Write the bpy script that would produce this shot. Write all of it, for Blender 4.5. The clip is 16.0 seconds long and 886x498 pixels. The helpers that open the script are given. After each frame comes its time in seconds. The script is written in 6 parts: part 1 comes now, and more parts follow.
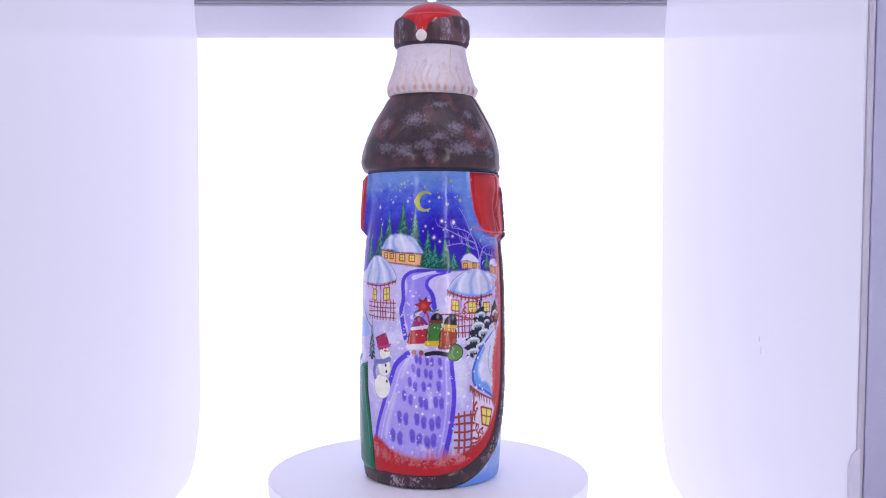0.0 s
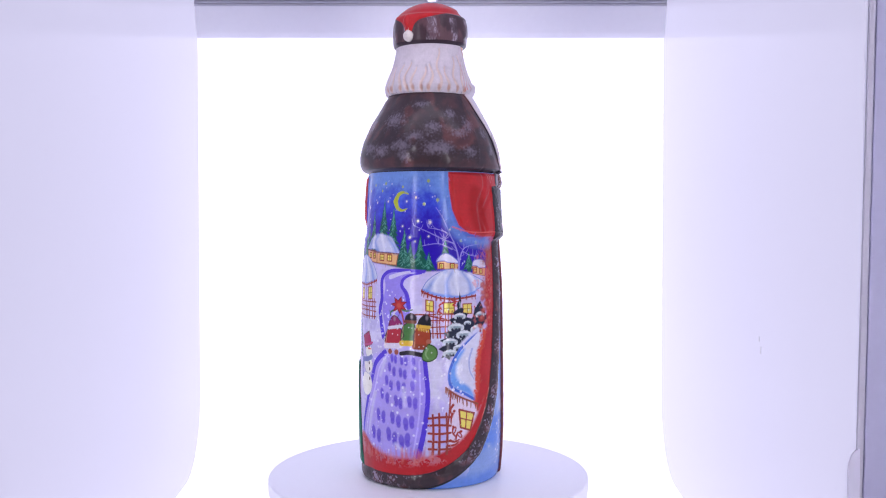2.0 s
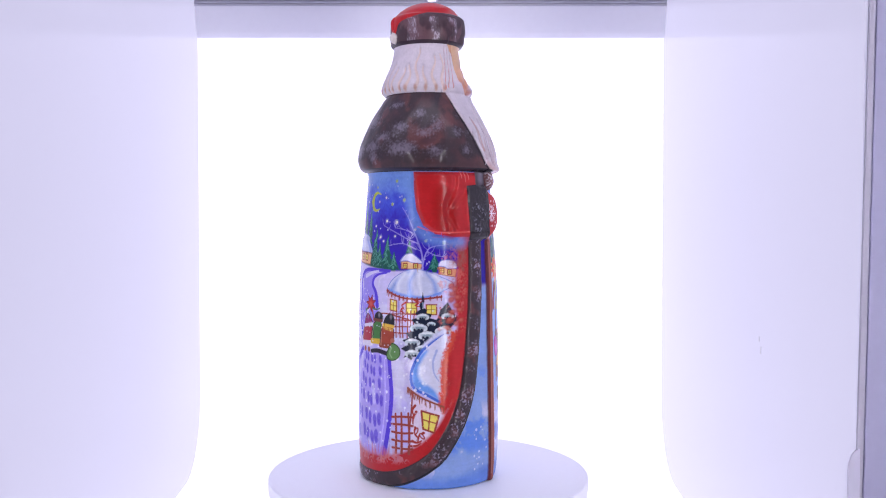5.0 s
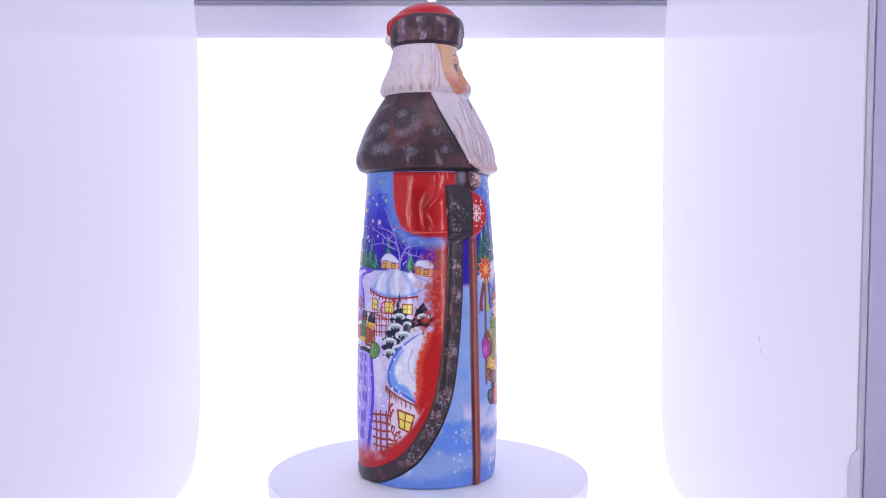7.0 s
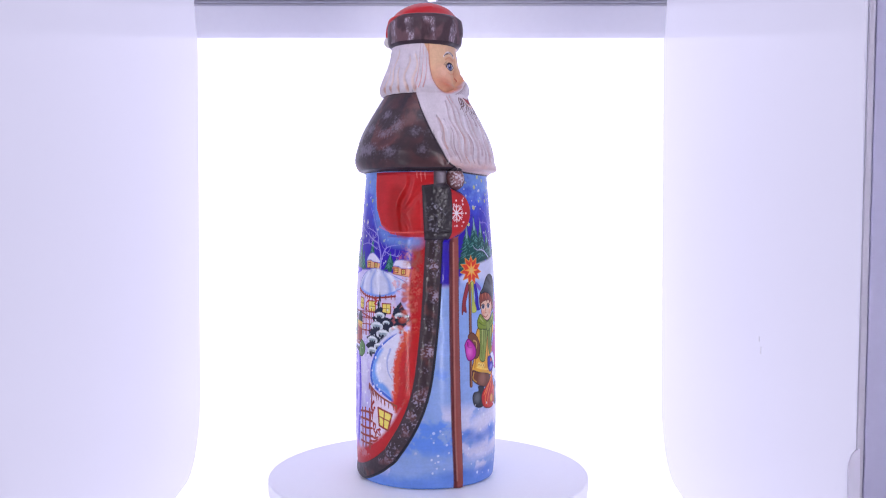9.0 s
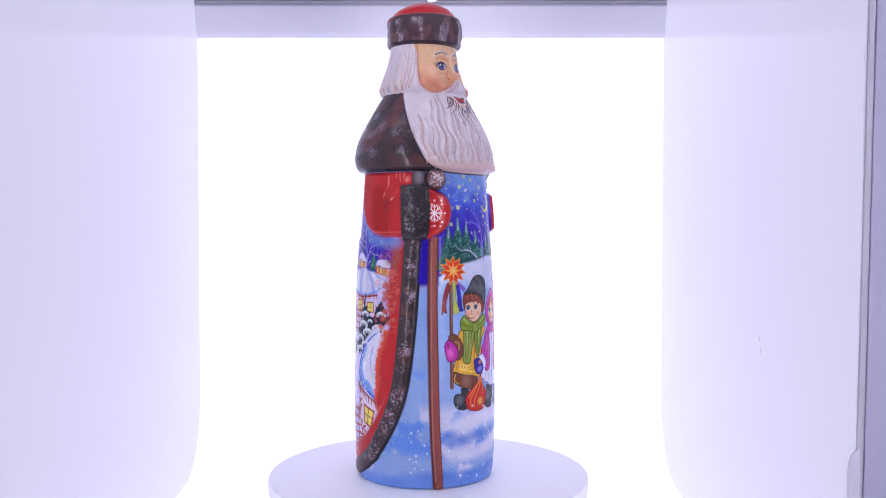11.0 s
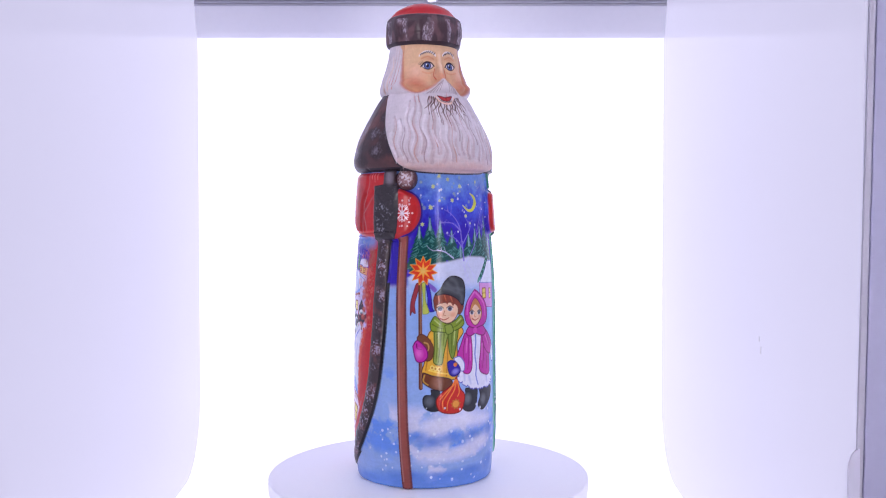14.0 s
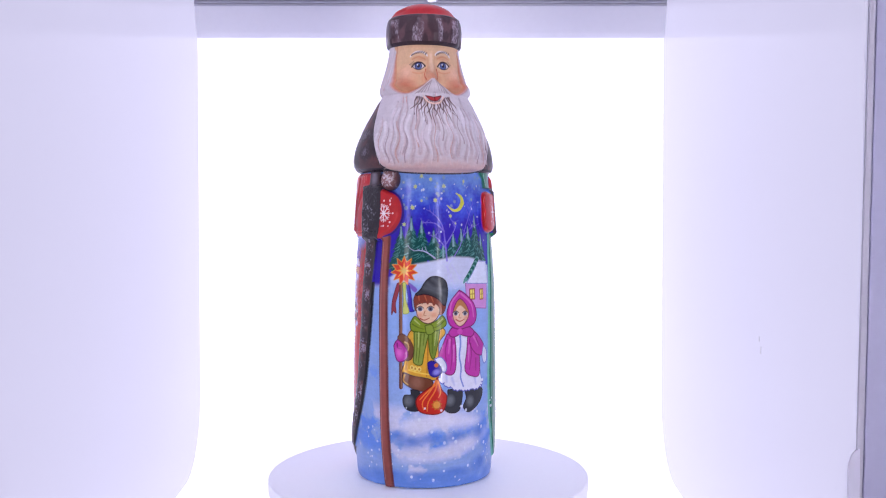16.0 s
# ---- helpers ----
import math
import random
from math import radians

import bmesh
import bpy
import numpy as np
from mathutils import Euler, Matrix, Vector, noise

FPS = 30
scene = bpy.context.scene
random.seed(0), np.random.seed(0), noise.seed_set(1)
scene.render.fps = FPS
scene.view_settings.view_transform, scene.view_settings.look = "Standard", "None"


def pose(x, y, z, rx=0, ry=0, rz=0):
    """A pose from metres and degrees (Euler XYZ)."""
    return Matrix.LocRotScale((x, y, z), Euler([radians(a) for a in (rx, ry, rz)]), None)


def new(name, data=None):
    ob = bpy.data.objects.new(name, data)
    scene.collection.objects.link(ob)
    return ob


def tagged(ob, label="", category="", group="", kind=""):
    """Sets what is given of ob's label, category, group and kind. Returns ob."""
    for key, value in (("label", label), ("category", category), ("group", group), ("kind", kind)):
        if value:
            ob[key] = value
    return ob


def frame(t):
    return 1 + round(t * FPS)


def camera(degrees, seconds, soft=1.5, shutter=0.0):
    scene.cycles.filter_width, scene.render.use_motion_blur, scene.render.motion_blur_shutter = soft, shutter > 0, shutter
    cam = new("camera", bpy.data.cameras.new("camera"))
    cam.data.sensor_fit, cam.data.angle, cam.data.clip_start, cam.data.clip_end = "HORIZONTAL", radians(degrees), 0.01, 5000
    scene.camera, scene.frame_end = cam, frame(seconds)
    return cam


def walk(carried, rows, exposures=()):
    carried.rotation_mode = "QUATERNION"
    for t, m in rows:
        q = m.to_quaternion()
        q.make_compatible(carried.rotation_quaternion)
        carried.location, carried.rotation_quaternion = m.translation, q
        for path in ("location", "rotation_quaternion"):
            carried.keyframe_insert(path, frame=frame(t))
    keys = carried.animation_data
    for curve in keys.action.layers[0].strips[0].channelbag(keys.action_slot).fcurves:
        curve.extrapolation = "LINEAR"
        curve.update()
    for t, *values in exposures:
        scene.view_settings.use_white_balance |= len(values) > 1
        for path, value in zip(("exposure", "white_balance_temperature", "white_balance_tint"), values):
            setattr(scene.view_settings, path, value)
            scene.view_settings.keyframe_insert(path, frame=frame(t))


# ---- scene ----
cam = camera(50.82, 16.0, soft=1.0)
walk(cam, [(0.0, pose(0.0114, -0.7334, 0.1966, 88.34, 0, 0)), (16.0, pose(0.0114, -0.7334, 0.1966, 88.34, 0, 0))],
     [(0.0, 0.2), (16.0, 0.2)])

# ---- world ----
world = bpy.data.worlds.new("room_air")
world.use_nodes = True
world.node_tree.nodes["Background"].inputs[0].default_value = (0.75, 0.76, 0.9, 1)
world.node_tree.nodes["Background"].inputs[1].default_value = 0.15
scene.world = world


def lin(r, g, b):
    """Linear colour from an sRGB triple of 0 to 255."""
    return tuple(((v / 255 + 0.055) / 1.055) ** 2.4 if v > 10 else v / 255 / 12.92 for v in (r, g, b))


# ---- materials ----
def plain(name, rgb, rough=0.5, metal=0.0, grain=0.04, scale=60.0, bump=0.05, spec=0.5, coat=0.0):
    """A painted, moulded or metal surface with grain at two scales."""
    m = bpy.data.materials.new(name)
    m.use_nodes = True
    n, l = m.node_tree.nodes, m.node_tree.links
    b = n["Principled BSDF"]
    b.inputs["Metallic"].default_value = metal
    b.inputs["Specular IOR Level"].default_value = spec
    b.inputs["Coat Weight"].default_value = coat
    co = n.new("ShaderNodeTexCoord")
    fine, broad = n.new("ShaderNodeTexNoise"), n.new("ShaderNodeTexNoise")
    fine.inputs["Scale"].default_value, broad.inputs["Scale"].default_value = scale * 8, scale / 6
    for t in (fine, broad):
        t.inputs["Detail"].default_value = 4
        l.new(co.outputs["Object"], t.inputs["Vector"])
    add = n.new("ShaderNodeMath")
    add.operation = "ADD"
    l.new(fine.outputs["Fac"], add.inputs[0])
    l.new(broad.outputs["Fac"], add.inputs[1])
    ramp = n.new("ShaderNodeMapRange")
    ramp.inputs["From Min"].default_value, ramp.inputs["From Max"].default_value = 0.6, 1.4
    ramp.inputs["To Min"].default_value, ramp.inputs["To Max"].default_value = 1 - grain, 1 + grain
    l.new(add.outputs[0], ramp.inputs["Value"])
    mul = n.new("ShaderNodeVectorMath")
    mul.operation = "SCALE"
    mul.inputs[0].default_value = rgb
    l.new(ramp.outputs[0], mul.inputs["Scale"])
    l.new(mul.outputs[0], b.inputs["Base Color"])
    rr = n.new("ShaderNodeMapRange")
    rr.inputs["To Min"].default_value, rr.inputs["To Max"].default_value = rough * 0.85, min(1, rough * 1.15)
    l.new(broad.outputs["Fac"], rr.inputs["Value"])
    l.new(rr.outputs[0], b.inputs["Roughness"])
    bp = n.new("ShaderNodeBump")
    bp.inputs["Strength"].default_value, bp.inputs["Distance"].default_value = bump, 0.0005
    l.new(fine.outputs["Fac"], bp.inputs["Height"])
    l.new(bp.outputs[0], b.inputs["Normal"])
    return m


def glow(name, rgb, strength, base=(0.8, 0.8, 0.8)):
    """A white surface that glows: lit diffusers, and panels given an added glow."""
    m = plain(name, base, 0.45, grain=0.01)
    b = m.node_tree.nodes["Principled BSDF"]
    b.inputs["Emission Color"].default_value = (*rgb, 1)
    b.inputs["Emission Strength"].default_value = strength
    return m


LED = (0.755, 0.725, 1.0)
M_SWEEP = glow("backlit_white_acrylic", LED, 0.73)
M_BAR = glow("led_diffuser", (0.94, 0.90, 1.0), 12.5)
M_FILL_STRIP = glow("fill_strip_diffuser", (0.84, 0.81, 1.0), 2.6)
# Scuffs get some of the side panels' added glow, so they stay faint
M_SCUFF = glow("grey_scuff", LED, 0.32, (0.22, 0.21, 0.24))
M_SPOT = glow("spot_glow", LED, 0.4)
# Side panels: glow added in place of light bounced from backdrop and floor
M_SIDE = glow("gloss_acrylic_with_glow", LED, 0.60, (0.13, 0.132, 0.14))
M_SIDE.node_tree.nodes["Map Range.001"].inputs["To Min"].default_value = 0.02
M_SIDE.node_tree.nodes["Map Range.001"].inputs["To Max"].default_value = 0.035
M_SIDE.node_tree.nodes["Principled BSDF"].inputs["Specular IOR Level"].default_value = 0.045
M_HEAD = plain("satin_white_sheet", (0.88, 0.88, 0.93), 0.4, grain=0.015, scale=20)
M_TOP = plain("grey_white_ceiling_sheet", (0.72, 0.72, 0.77), 0.45, grain=0.02, scale=20)
M_POST = plain("lilac_white_post", (0.38, 0.37, 0.48), 0.4, grain=0.02, scale=30)
M_POST2 = plain("grey_white_post", (0.33, 0.325, 0.50), 0.45, grain=0.03, scale=30)
M_REFLECTION = plain("satin_white_reflection", (0.50, 0.49, 0.64), 0.4, grain=0.02, scale=30)
M_RAIL = plain("grey_rail", (0.52, 0.52, 0.58), 0.5, grain=0.03)
M_DISC = plain("white_turntable_plastic", (0.90, 0.91, 0.97), 0.42, grain=0.012, scale=30, bump=0.02)
M_GAP = plain("grey_gap", (0.16, 0.16, 0.18), 0.6)
M_DESK = plain("pale_desk_laminate", (0.5, 0.48, 0.46), 0.5, grain=0.08, scale=12)
M_WALL = plain("matt_room_wall", (0.5, 0.5, 0.52), 0.9, grain=0.05, scale=6, bump=0.2)
M_FLOOR = plain("dark_room_floor", (0.2, 0.18, 0.17), 0.6, grain=0.15, scale=6)
M_BLACK = plain("black_plastic", (0.03, 0.03, 0.035), 0.5, grain=0.05)


# ---- mesh helpers ----
def box_bm(x0, y0, z0, x1, y1, z1, bevel=0.0, seg=2):
    bm = bmesh.new()
    bmesh.ops.create_cube(bm, size=1)
    for v in bm.verts:
        v.co = Vector((x0 + (v.co.x + 0.5) * (x1 - x0), y0 + (v.co.y + 0.5) * (y1 - y0), z0 + (v.co.z + 0.5) * (z1 - z0)))
    if bevel:
        bmesh.ops.bevel(bm, geom=bm.edges[:], offset=bevel, segments=seg, profile=0.5, affect="EDGES")
    return bm


def lathe_bm(rows, n=128):
    """A turned form from (radius, height) rows, from its foot up, closed at both ends."""
    bm = bmesh.new()
    rings = [[bm.verts.new((r * math.cos(2 * math.pi * k / n), r * math.sin(2 * math.pi * k / n), z)) for k in range(n)] for r, z in rows]
    for a, b in zip(rings, rings[1:]):
        for k in range(n):
            bm.faces.new((a[k], a[(k + 1) % n], b[(k + 1) % n], b[k]))
    bm.faces.new(rings[0][::-1])
    bm.faces.new(rings[-1])
    return bm


def part(name, bm, material, parent=None, label="", smooth=False):
    me = bpy.data.meshes.new(name)
    bm.to_mesh(me)
    bm.free()
    me.materials.append(material)
    if smooth:
        me.shade_smooth()
        me.set_sharp_from_angle(angle=radians(35))
    ob = new(name, me)
    ob.parent = parent
    return tagged(ob, label)


# ---- the light box: 50 cm each way, open in front ----
XL, XR, YB, YF, ZF, ZC = -0.2489, 0.2457, 0.2615, -0.2990, -0.063, 0.4276
TAPER = 0.0699          # the side panels close in towards the front
ZBAND = 0.3916


def west(y):
    return XL + TAPER * (YB - y)


def east(y):
    return XR - TAPER * (YB - y)


def side_bm(inner, out):
    """An upright panel along one side, 4 mm thick."""
    bm = bmesh.new()
    v = [bm.verts.new((inner(y) + o, y, z)) for z in (ZF - 0.004, ZC - 0.0005) for y, o in ((YF, 0), (YB + 0.004, 0), (YB + 0.004, out), (YF, out))]
    for q in ((0, 1, 2, 3), (7, 6, 5, 4), (0, 4, 5, 1), (1, 5, 6, 2), (2, 6, 7, 3), (3, 7, 4, 0)):
        bm.faces.new([v[k] for k in q])
    bmesh.ops.recalc_face_normals(bm, faces=bm.faces[:])
    return bm


def light_box():
    lb = tagged(new("photo_light_box"), "white photo light box with glowing curved backdrop, standing on a desk", "light box")
    # backdrop: upright sheet that sweeps forward into the floor
    bm = bmesh.new()
    rad, th = 0.078, 0.003
    line = [(YB, ZBAND)]
    line += [(YB - rad + rad * math.cos(a), ZF + rad - rad * math.sin(a)) for a in [math.pi / 2 * k / 24 for k in range(25)]]
    line += [(YF, ZF)]
    back = [(YB + th, ZBAND)]
    back += [(YB - rad + (rad + th) * math.cos(a), ZF + rad - (rad + th) * math.sin(a)) for a in [math.pi / 2 * k / 24 for k in range(25)]]
    back += [(YF, ZF - th)]
    loop = line + back[::-1]
    sides = [[bm.verts.new((edge(y) + o, y, z)) for y, z in loop] for edge, o in ((west, -0.001), (east, 0.001))]
    n = len(loop)
    for k in range(n):
        bm.faces.new((sides[0][k], sides[0][(k + 1) % n], sides[1][(k + 1) % n], sides[1][k]))
    m = len(line)
    for s in sides:
        for k in range(m - 1):
            bm.faces.new((s[k], s[k + 1], s[n - 2 - k], s[n - 1 - k]))
    bmesh.ops.recalc_face_normals(bm, faces=bm.faces[:])
    part("backdrop_sweep", bm, M_SWEEP, lb, "glowing white curved acrylic backdrop", smooth=True)
    # header above the backdrop: leans forward in a hollow curve, added to catch its glow
    bm = bmesh.new()
    cove = [(YB - 0.0002 - 0.016 * (k / 12) ** 0.6, ZBAND + 0.0006 + (ZC - 0.005 - ZBAND) * k / 12) for k in range(13)]
    cove += [(y + 0.003, z) for y, z in cove[::-1]]
    ends = [[bm.verts.new((x, y, z)) for y, z in cove] for x in (XL, XR)]
    for k in range(26):
        bm.faces.new((ends[0][k], ends[0][(k + 1) % 26], ends[1][(k + 1) % 26], ends[1][k]))
    for e in ends:
        for k in range(12):
            bm.faces.new((e[k], e[k + 1], e[24 - k], e[25 - k]))
    bmesh.ops.recalc_face_normals(bm, faces=bm.faces[:])
    part("header_panel", bm, M_HEAD, lb, "unlit lilac-white panel above the backdrop, curved to catch its glow", smooth=True)
    part("top_rail", box_bm(XL, YB - 0.0185, ZC - 0.0062, XR, YB - 0.0115, ZC - 0.0046, 0.0004), M_RAIL, lb, "thin grey rail under the ceiling")
    part("top_rail", box_bm(XL, YB - 0.0175, ZC - 0.0040, XR, YB - 0.0115, ZC - 0.0005, 0.0004), M_RAIL, lb, "thin grey rail under the ceiling")
    part("side_panel", side_bm(west, -0.004), M_SIDE, lb)
    part("side_panel", side_bm(east, 0.004), M_SIDE, lb)
    part("top_panel", box_bm(XL, YF, ZC, XR, YB + 0.004, ZC + 0.004), M_TOP, lb)
    # Unseen fill strip, added under the ceiling to brighten platter and hat
    strip = part("fill_strip", box_bm(XL + 0.06, -0.13, ZC - 0.008, XR - 0.06, -0.09, ZC - 0.0005, 0.002), M_TOP, lb, "white fill strip added on the ceiling, out of view")
    part("diffuser", box_bm(XL + 0.064, -0.126, ZC - 0.0105, XR - 0.064, -0.094, ZC - 0.0082), M_FILL_STRIP, strip)
    for y, z, w, h in ((-0.128, 0.113, 0.0016, 0.0045), (-0.124, 0.120, 0.0009, 0.003), (-0.14, 0.003, 0.0012, 0.002)):
        part("scuff", box_bm(east(y) - 0.0003, y - w / 2, z - h / 2, east(y) + 0.0006, y + w / 2, z + h / 2), M_SCUFF, lb, "faint grey scuff mark")
    # Round ceiling fitting; the glowing disc is added for its bright spot
    spot = part("ceiling_fitting", lathe_bm([(0.0065, 0), (0.0065, 0.0015), (0.005, 0.003)], 40), M_RAIL, lb, "small round ceiling fitting with a glowing face", smooth=True)
    spot.location = (0.0, 0.235, ZC - 0.0025)
    glow_disc = part("glow_disc", lathe_bm([(0.0045, 0), (0.0045, 0.0008)], 32), M_SPOT, spot)
    glow_disc.location = (0, 0, -0.001)
    for x, d in ((west(YF), -1), (east(YF), 1)):
        # the posts lean a little outwards
        for name, a, b, y0, y1, mat, label in (("front_post", -0.0004, 0.0030, 0.0022, 0.0005, M_POST, ""), ("outer_post", 0.0031, 0.06, 0.0026, 0.0008, M_POST2, "lilac-grey outer frame post")):
            bm = box_bm(*sorted((x + d * a, x + d * b))[:1], YF - y0, ZF - 0.004, sorted((x + d * a, x + d * b))[1], YF - y1, ZC + (0.004 if b < 0.01 else 0.03), 0.0006)
            for v in bm.verts:
                v.co.x += d * 0.015 * (v.co.z - 0.20)
            part(name, bm, mat, lb, label)
        # rounded plate added at the foot of the post, in place of a reflection
        bm = bmesh.new()
        edge = [(0.0, ZF), (0.0055, ZF), (0.0055, 0.081)] + [(0.0055 * math.cos(math.pi / 2 * k / 10), 0.081 + 0.010 * math.sin(math.pi / 2 * k / 10)) for k in range(1, 11)]
        rims = [[bm.verts.new((x + d * (-u - 0.0011), y, z)) for u, z in edge] for y in (YF - 0.0036, YF - 0.0028)]
        for k in range(len(edge)):
            q = (k + 1) % len(edge)
            bm.faces.new((rims[0][k], rims[0][q], rims[1][q], rims[1][k]))
        for r in rims:
            bm.faces.new(r)
        bmesh.ops.recalc_face_normals(bm, faces=bm.faces[:])
        part("reflection_plate", bm, M_REFLECTION, lb, "small rounded white plate for a reflection at the post's foot")
    part("base_board", box_bm(XL - 0.06, YF - 0.034, -0.086, XR + 0.06, YB + 0.03, ZF - 0.0045, 0.001), M_POST, lb)
    return lb


light_box()


def light_bar(x, y):
    """A slim upright LED bar on a round foot, beside the camera."""
    lamp = tagged(new("led_light_bar"), "slim upright white LED light bar on a round foot", "lamp", "light bars before the box")
    part("foot", lathe_bm([(0.05, 0), (0.05, 0.008), (0.045, 0.012)], 48), M_BLACK, lamp, smooth=True)
    part("pole", lathe_bm([(0.006, 0.012), (0.006, 0.06)], 24), M_BLACK, lamp, smooth=True)
    part("housing", box_bm(-0.022, -0.014, 0.06, 0.022, 0.004, 0.57, 0.003), M_BLACK, lamp)
    part("diffuser", box_bm(-0.018, 0.0042, 0.065, 0.018, 0.009, 0.565, 0.002), M_BAR, lamp)
    lamp.matrix_basis = pose(x, y, -0.0855, 0, 0, -math.degrees(math.atan2(-x, -y)))
    return lamp


light_bar(-0.27, -0.52)
light_bar(0.24, -0.52)

# ---- the room behind the camera ----
def structure(name, bm, material, label, category):
    return tagged(part(name, bm, material), label, category, kind="structure")


def desk():
    d = tagged(new("desk"), "pale laminate desk under the light box", "desk")
    part("desktop", box_bm(-0.7, -0.9, -0.116, 0.7, 0.5, -0.0865, 0.002), M_DESK, d)
    for x in (-0.66, 0.66):
        for y in (-0.86, 0.46):
            part("leg", box_bm(x - 0.025, y - 0.025, -0.83, x + 0.025, y + 0.025, -0.1165, 0.002), M_POST2, d)


desk()
structure("floor", box_bm(-2.2, -2.6, -0.86, 2.2, 1.4, -0.83), M_FLOOR, "dark plain room floor", "floor")
structure("ceiling", box_bm(-2.2, -2.6, 1.67, 2.2, 1.4, 1.7), M_WALL, "plain matt room ceiling", "ceiling")
structure("wall_north", box_bm(-2.2, 1.3, -0.83, 2.2, 1.4, 1.67), M_WALL, "plain matt room wall", "wall")
structure("wall_south", box_bm(-2.2, -2.6, -0.83, 2.2, -2.5, 1.67), M_WALL, "plain matt room wall", "wall")
structure("wall_west", box_bm(-2.2, -2.5, -0.83, -2.1, 1.3, 1.67), M_WALL, "plain matt room wall", "wall")
structure("wall_east", box_bm(2.1, -2.5, -0.83, 2.2, 1.3, 1.67), M_WALL, "plain matt room wall", "wall")


# ---- turntable ----
def turntable():
    t = tagged(new("turntable"), "round white motor turntable standing on the glowing backdrop", "turntable")
    part("base", lathe_bm([(0.120, ZF + 0.0005), (0.1243, ZF + 0.003), (0.1243, -0.0135), (0.1238, -0.012)], 160), M_DISC, t, smooth=True)
    part("gap_ring", lathe_bm([(0.1236, -0.0118), (0.1236, -0.0102)], 160), M_GAP, t, "narrow dark grey gap")
    disc = part("platter", lathe_bm([(0.1235, -0.010), (0.125, -0.0092), (0.125, -0.0012), (0.1243, -0.0003), (0.1235, 0.0)], 200), M_DISC, t, "flat white turning platter", smooth=True)
    return disc


platter = turntable()


# ---- the figurine: one turned and carved mesh, painted by hand ----
# Chart of its skin: s runs round it in mm (0 at the face, 0.93 mm a degree), h is the height in mm.
PER_DEG, SEAM = 0.93, 97.0
COLS = 1000
PROFILE = [(0, 0), (51, 0), (52.2, 1), (53.2, 10), (54.6, 38), (54.0, 104), (53.2, 149), (51.6, 171), (49.8, 193.5), (47.8, 222), (46.6, 234),
           (51, 234.8), (53.6, 237), (54.8, 242), (54.5, 248), (51.8, 258), (46.8, 269), (40.2, 281), (35.2, 290), (32.2, 293.2),
           (33.2, 294.0), (34.6, 298), (33.8, 302.5), (30.4, 313), (28.4, 321), (26.7, 330.4), (28.0, 331.0), (29.2, 333.2), (29.5, 340),
           (29.2, 348), (28.0, 352.6), (25.5, 353.8), (24.0, 355.4), (20, 360.2), (13, 363.8), (6, 365.4), (0.4, 365.8)]


def resample(rows, step):
    p = np.array(rows, float)
    # round the corners a little
    for _ in range(2):
        q = np.repeat(p, 2, 0)
        q[1:-1:2] = 0.75 * p[:-1] + 0.25 * p[1:]
        q[2:-1:2] = 0.25 * p[:-1] + 0.75 * p[1:]
        p = q
    d = np.concatenate([[0], np.cumsum(np.hypot(*np.diff(p, axis=0).T))])
    k = np.linspace(0, d[-1], int(d[-1] / step))
    return np.interp(k, d, p[:, 0]), np.interp(k, d, p[:, 1])


PR, PH = resample(PROFILE, 0.36)
ROWS = len(PR)
S = ((SEAM - 360 + 360 * np.arange(COLS) / COLS) * PER_DEG)[None, :].repeat(ROWS, 0)
HH = PH[:, None].repeat(COLS, 1)
REL = np.zeros((ROWS, COLS))          # relief, mm
COL = np.ones((ROWS, COLS, 3))        # paint, linear
GLOSS = np.ones((ROWS, COLS))         # varnish: fur has less
PERIOD = 360 * PER_DEG


def window(s0, s1, h0, h1):
    """Slices of the chart that hold this rectangle."""
    s = S[0]
    c = np.nonzero((s >= s0) & (s <= s1))[0]
    r = np.nonzero((PH >= h0) & (PH <= h1))[0]
    if len(c) == 0 or len(r) == 0:
        return None
    return slice(r[0], r[-1] + 1), slice(c[0], c[-1] + 1)


def smooth_line(pts, closed):
    p = np.array(pts, float)
    n = len(p)
    if n < 3:
        return p
    out = []
    for i in range(n if closed else n - 1):
        a, b, c, d = (p[(i + k) % n] if closed else p[min(max(i + k, 0), n - 1)] for k in (-1, 0, 1, 2))
        for t in np.linspace(0, 1, 5)[:-1]:
            out.append(0.5 * (2 * b + (c - a) * t + (2 * a - 5 * b + 4 * c - d) * t * t + (3 * b - a - 3 * c + d) * t ** 3))
    if not closed:
        out.append(p[-1])
    return np.array(out)


def line_dist(x, y, p, w=None):
    """Distance to a line, and its width there."""
    best, wid = np.full(x.shape, 1e9), np.zeros(x.shape)
    for i in range(len(p) - 1):
        (ax, ay), (bx, by) = p[i], p[i + 1]
        dx, dy = bx - ax, by - ay
        t = np.clip(((x - ax) * dx + (y - ay) * dy) / (dx * dx + dy * dy + 1e-9), 0, 1)
        d = np.hypot(x - ax - t * dx, y - ay - t * dy)
        near = d < best
        best = np.where(near, d, best)
        if w is not None:
            wid = np.where(near, w[i] + t * (w[i + 1] - w[i]), wid)
    return best, wid


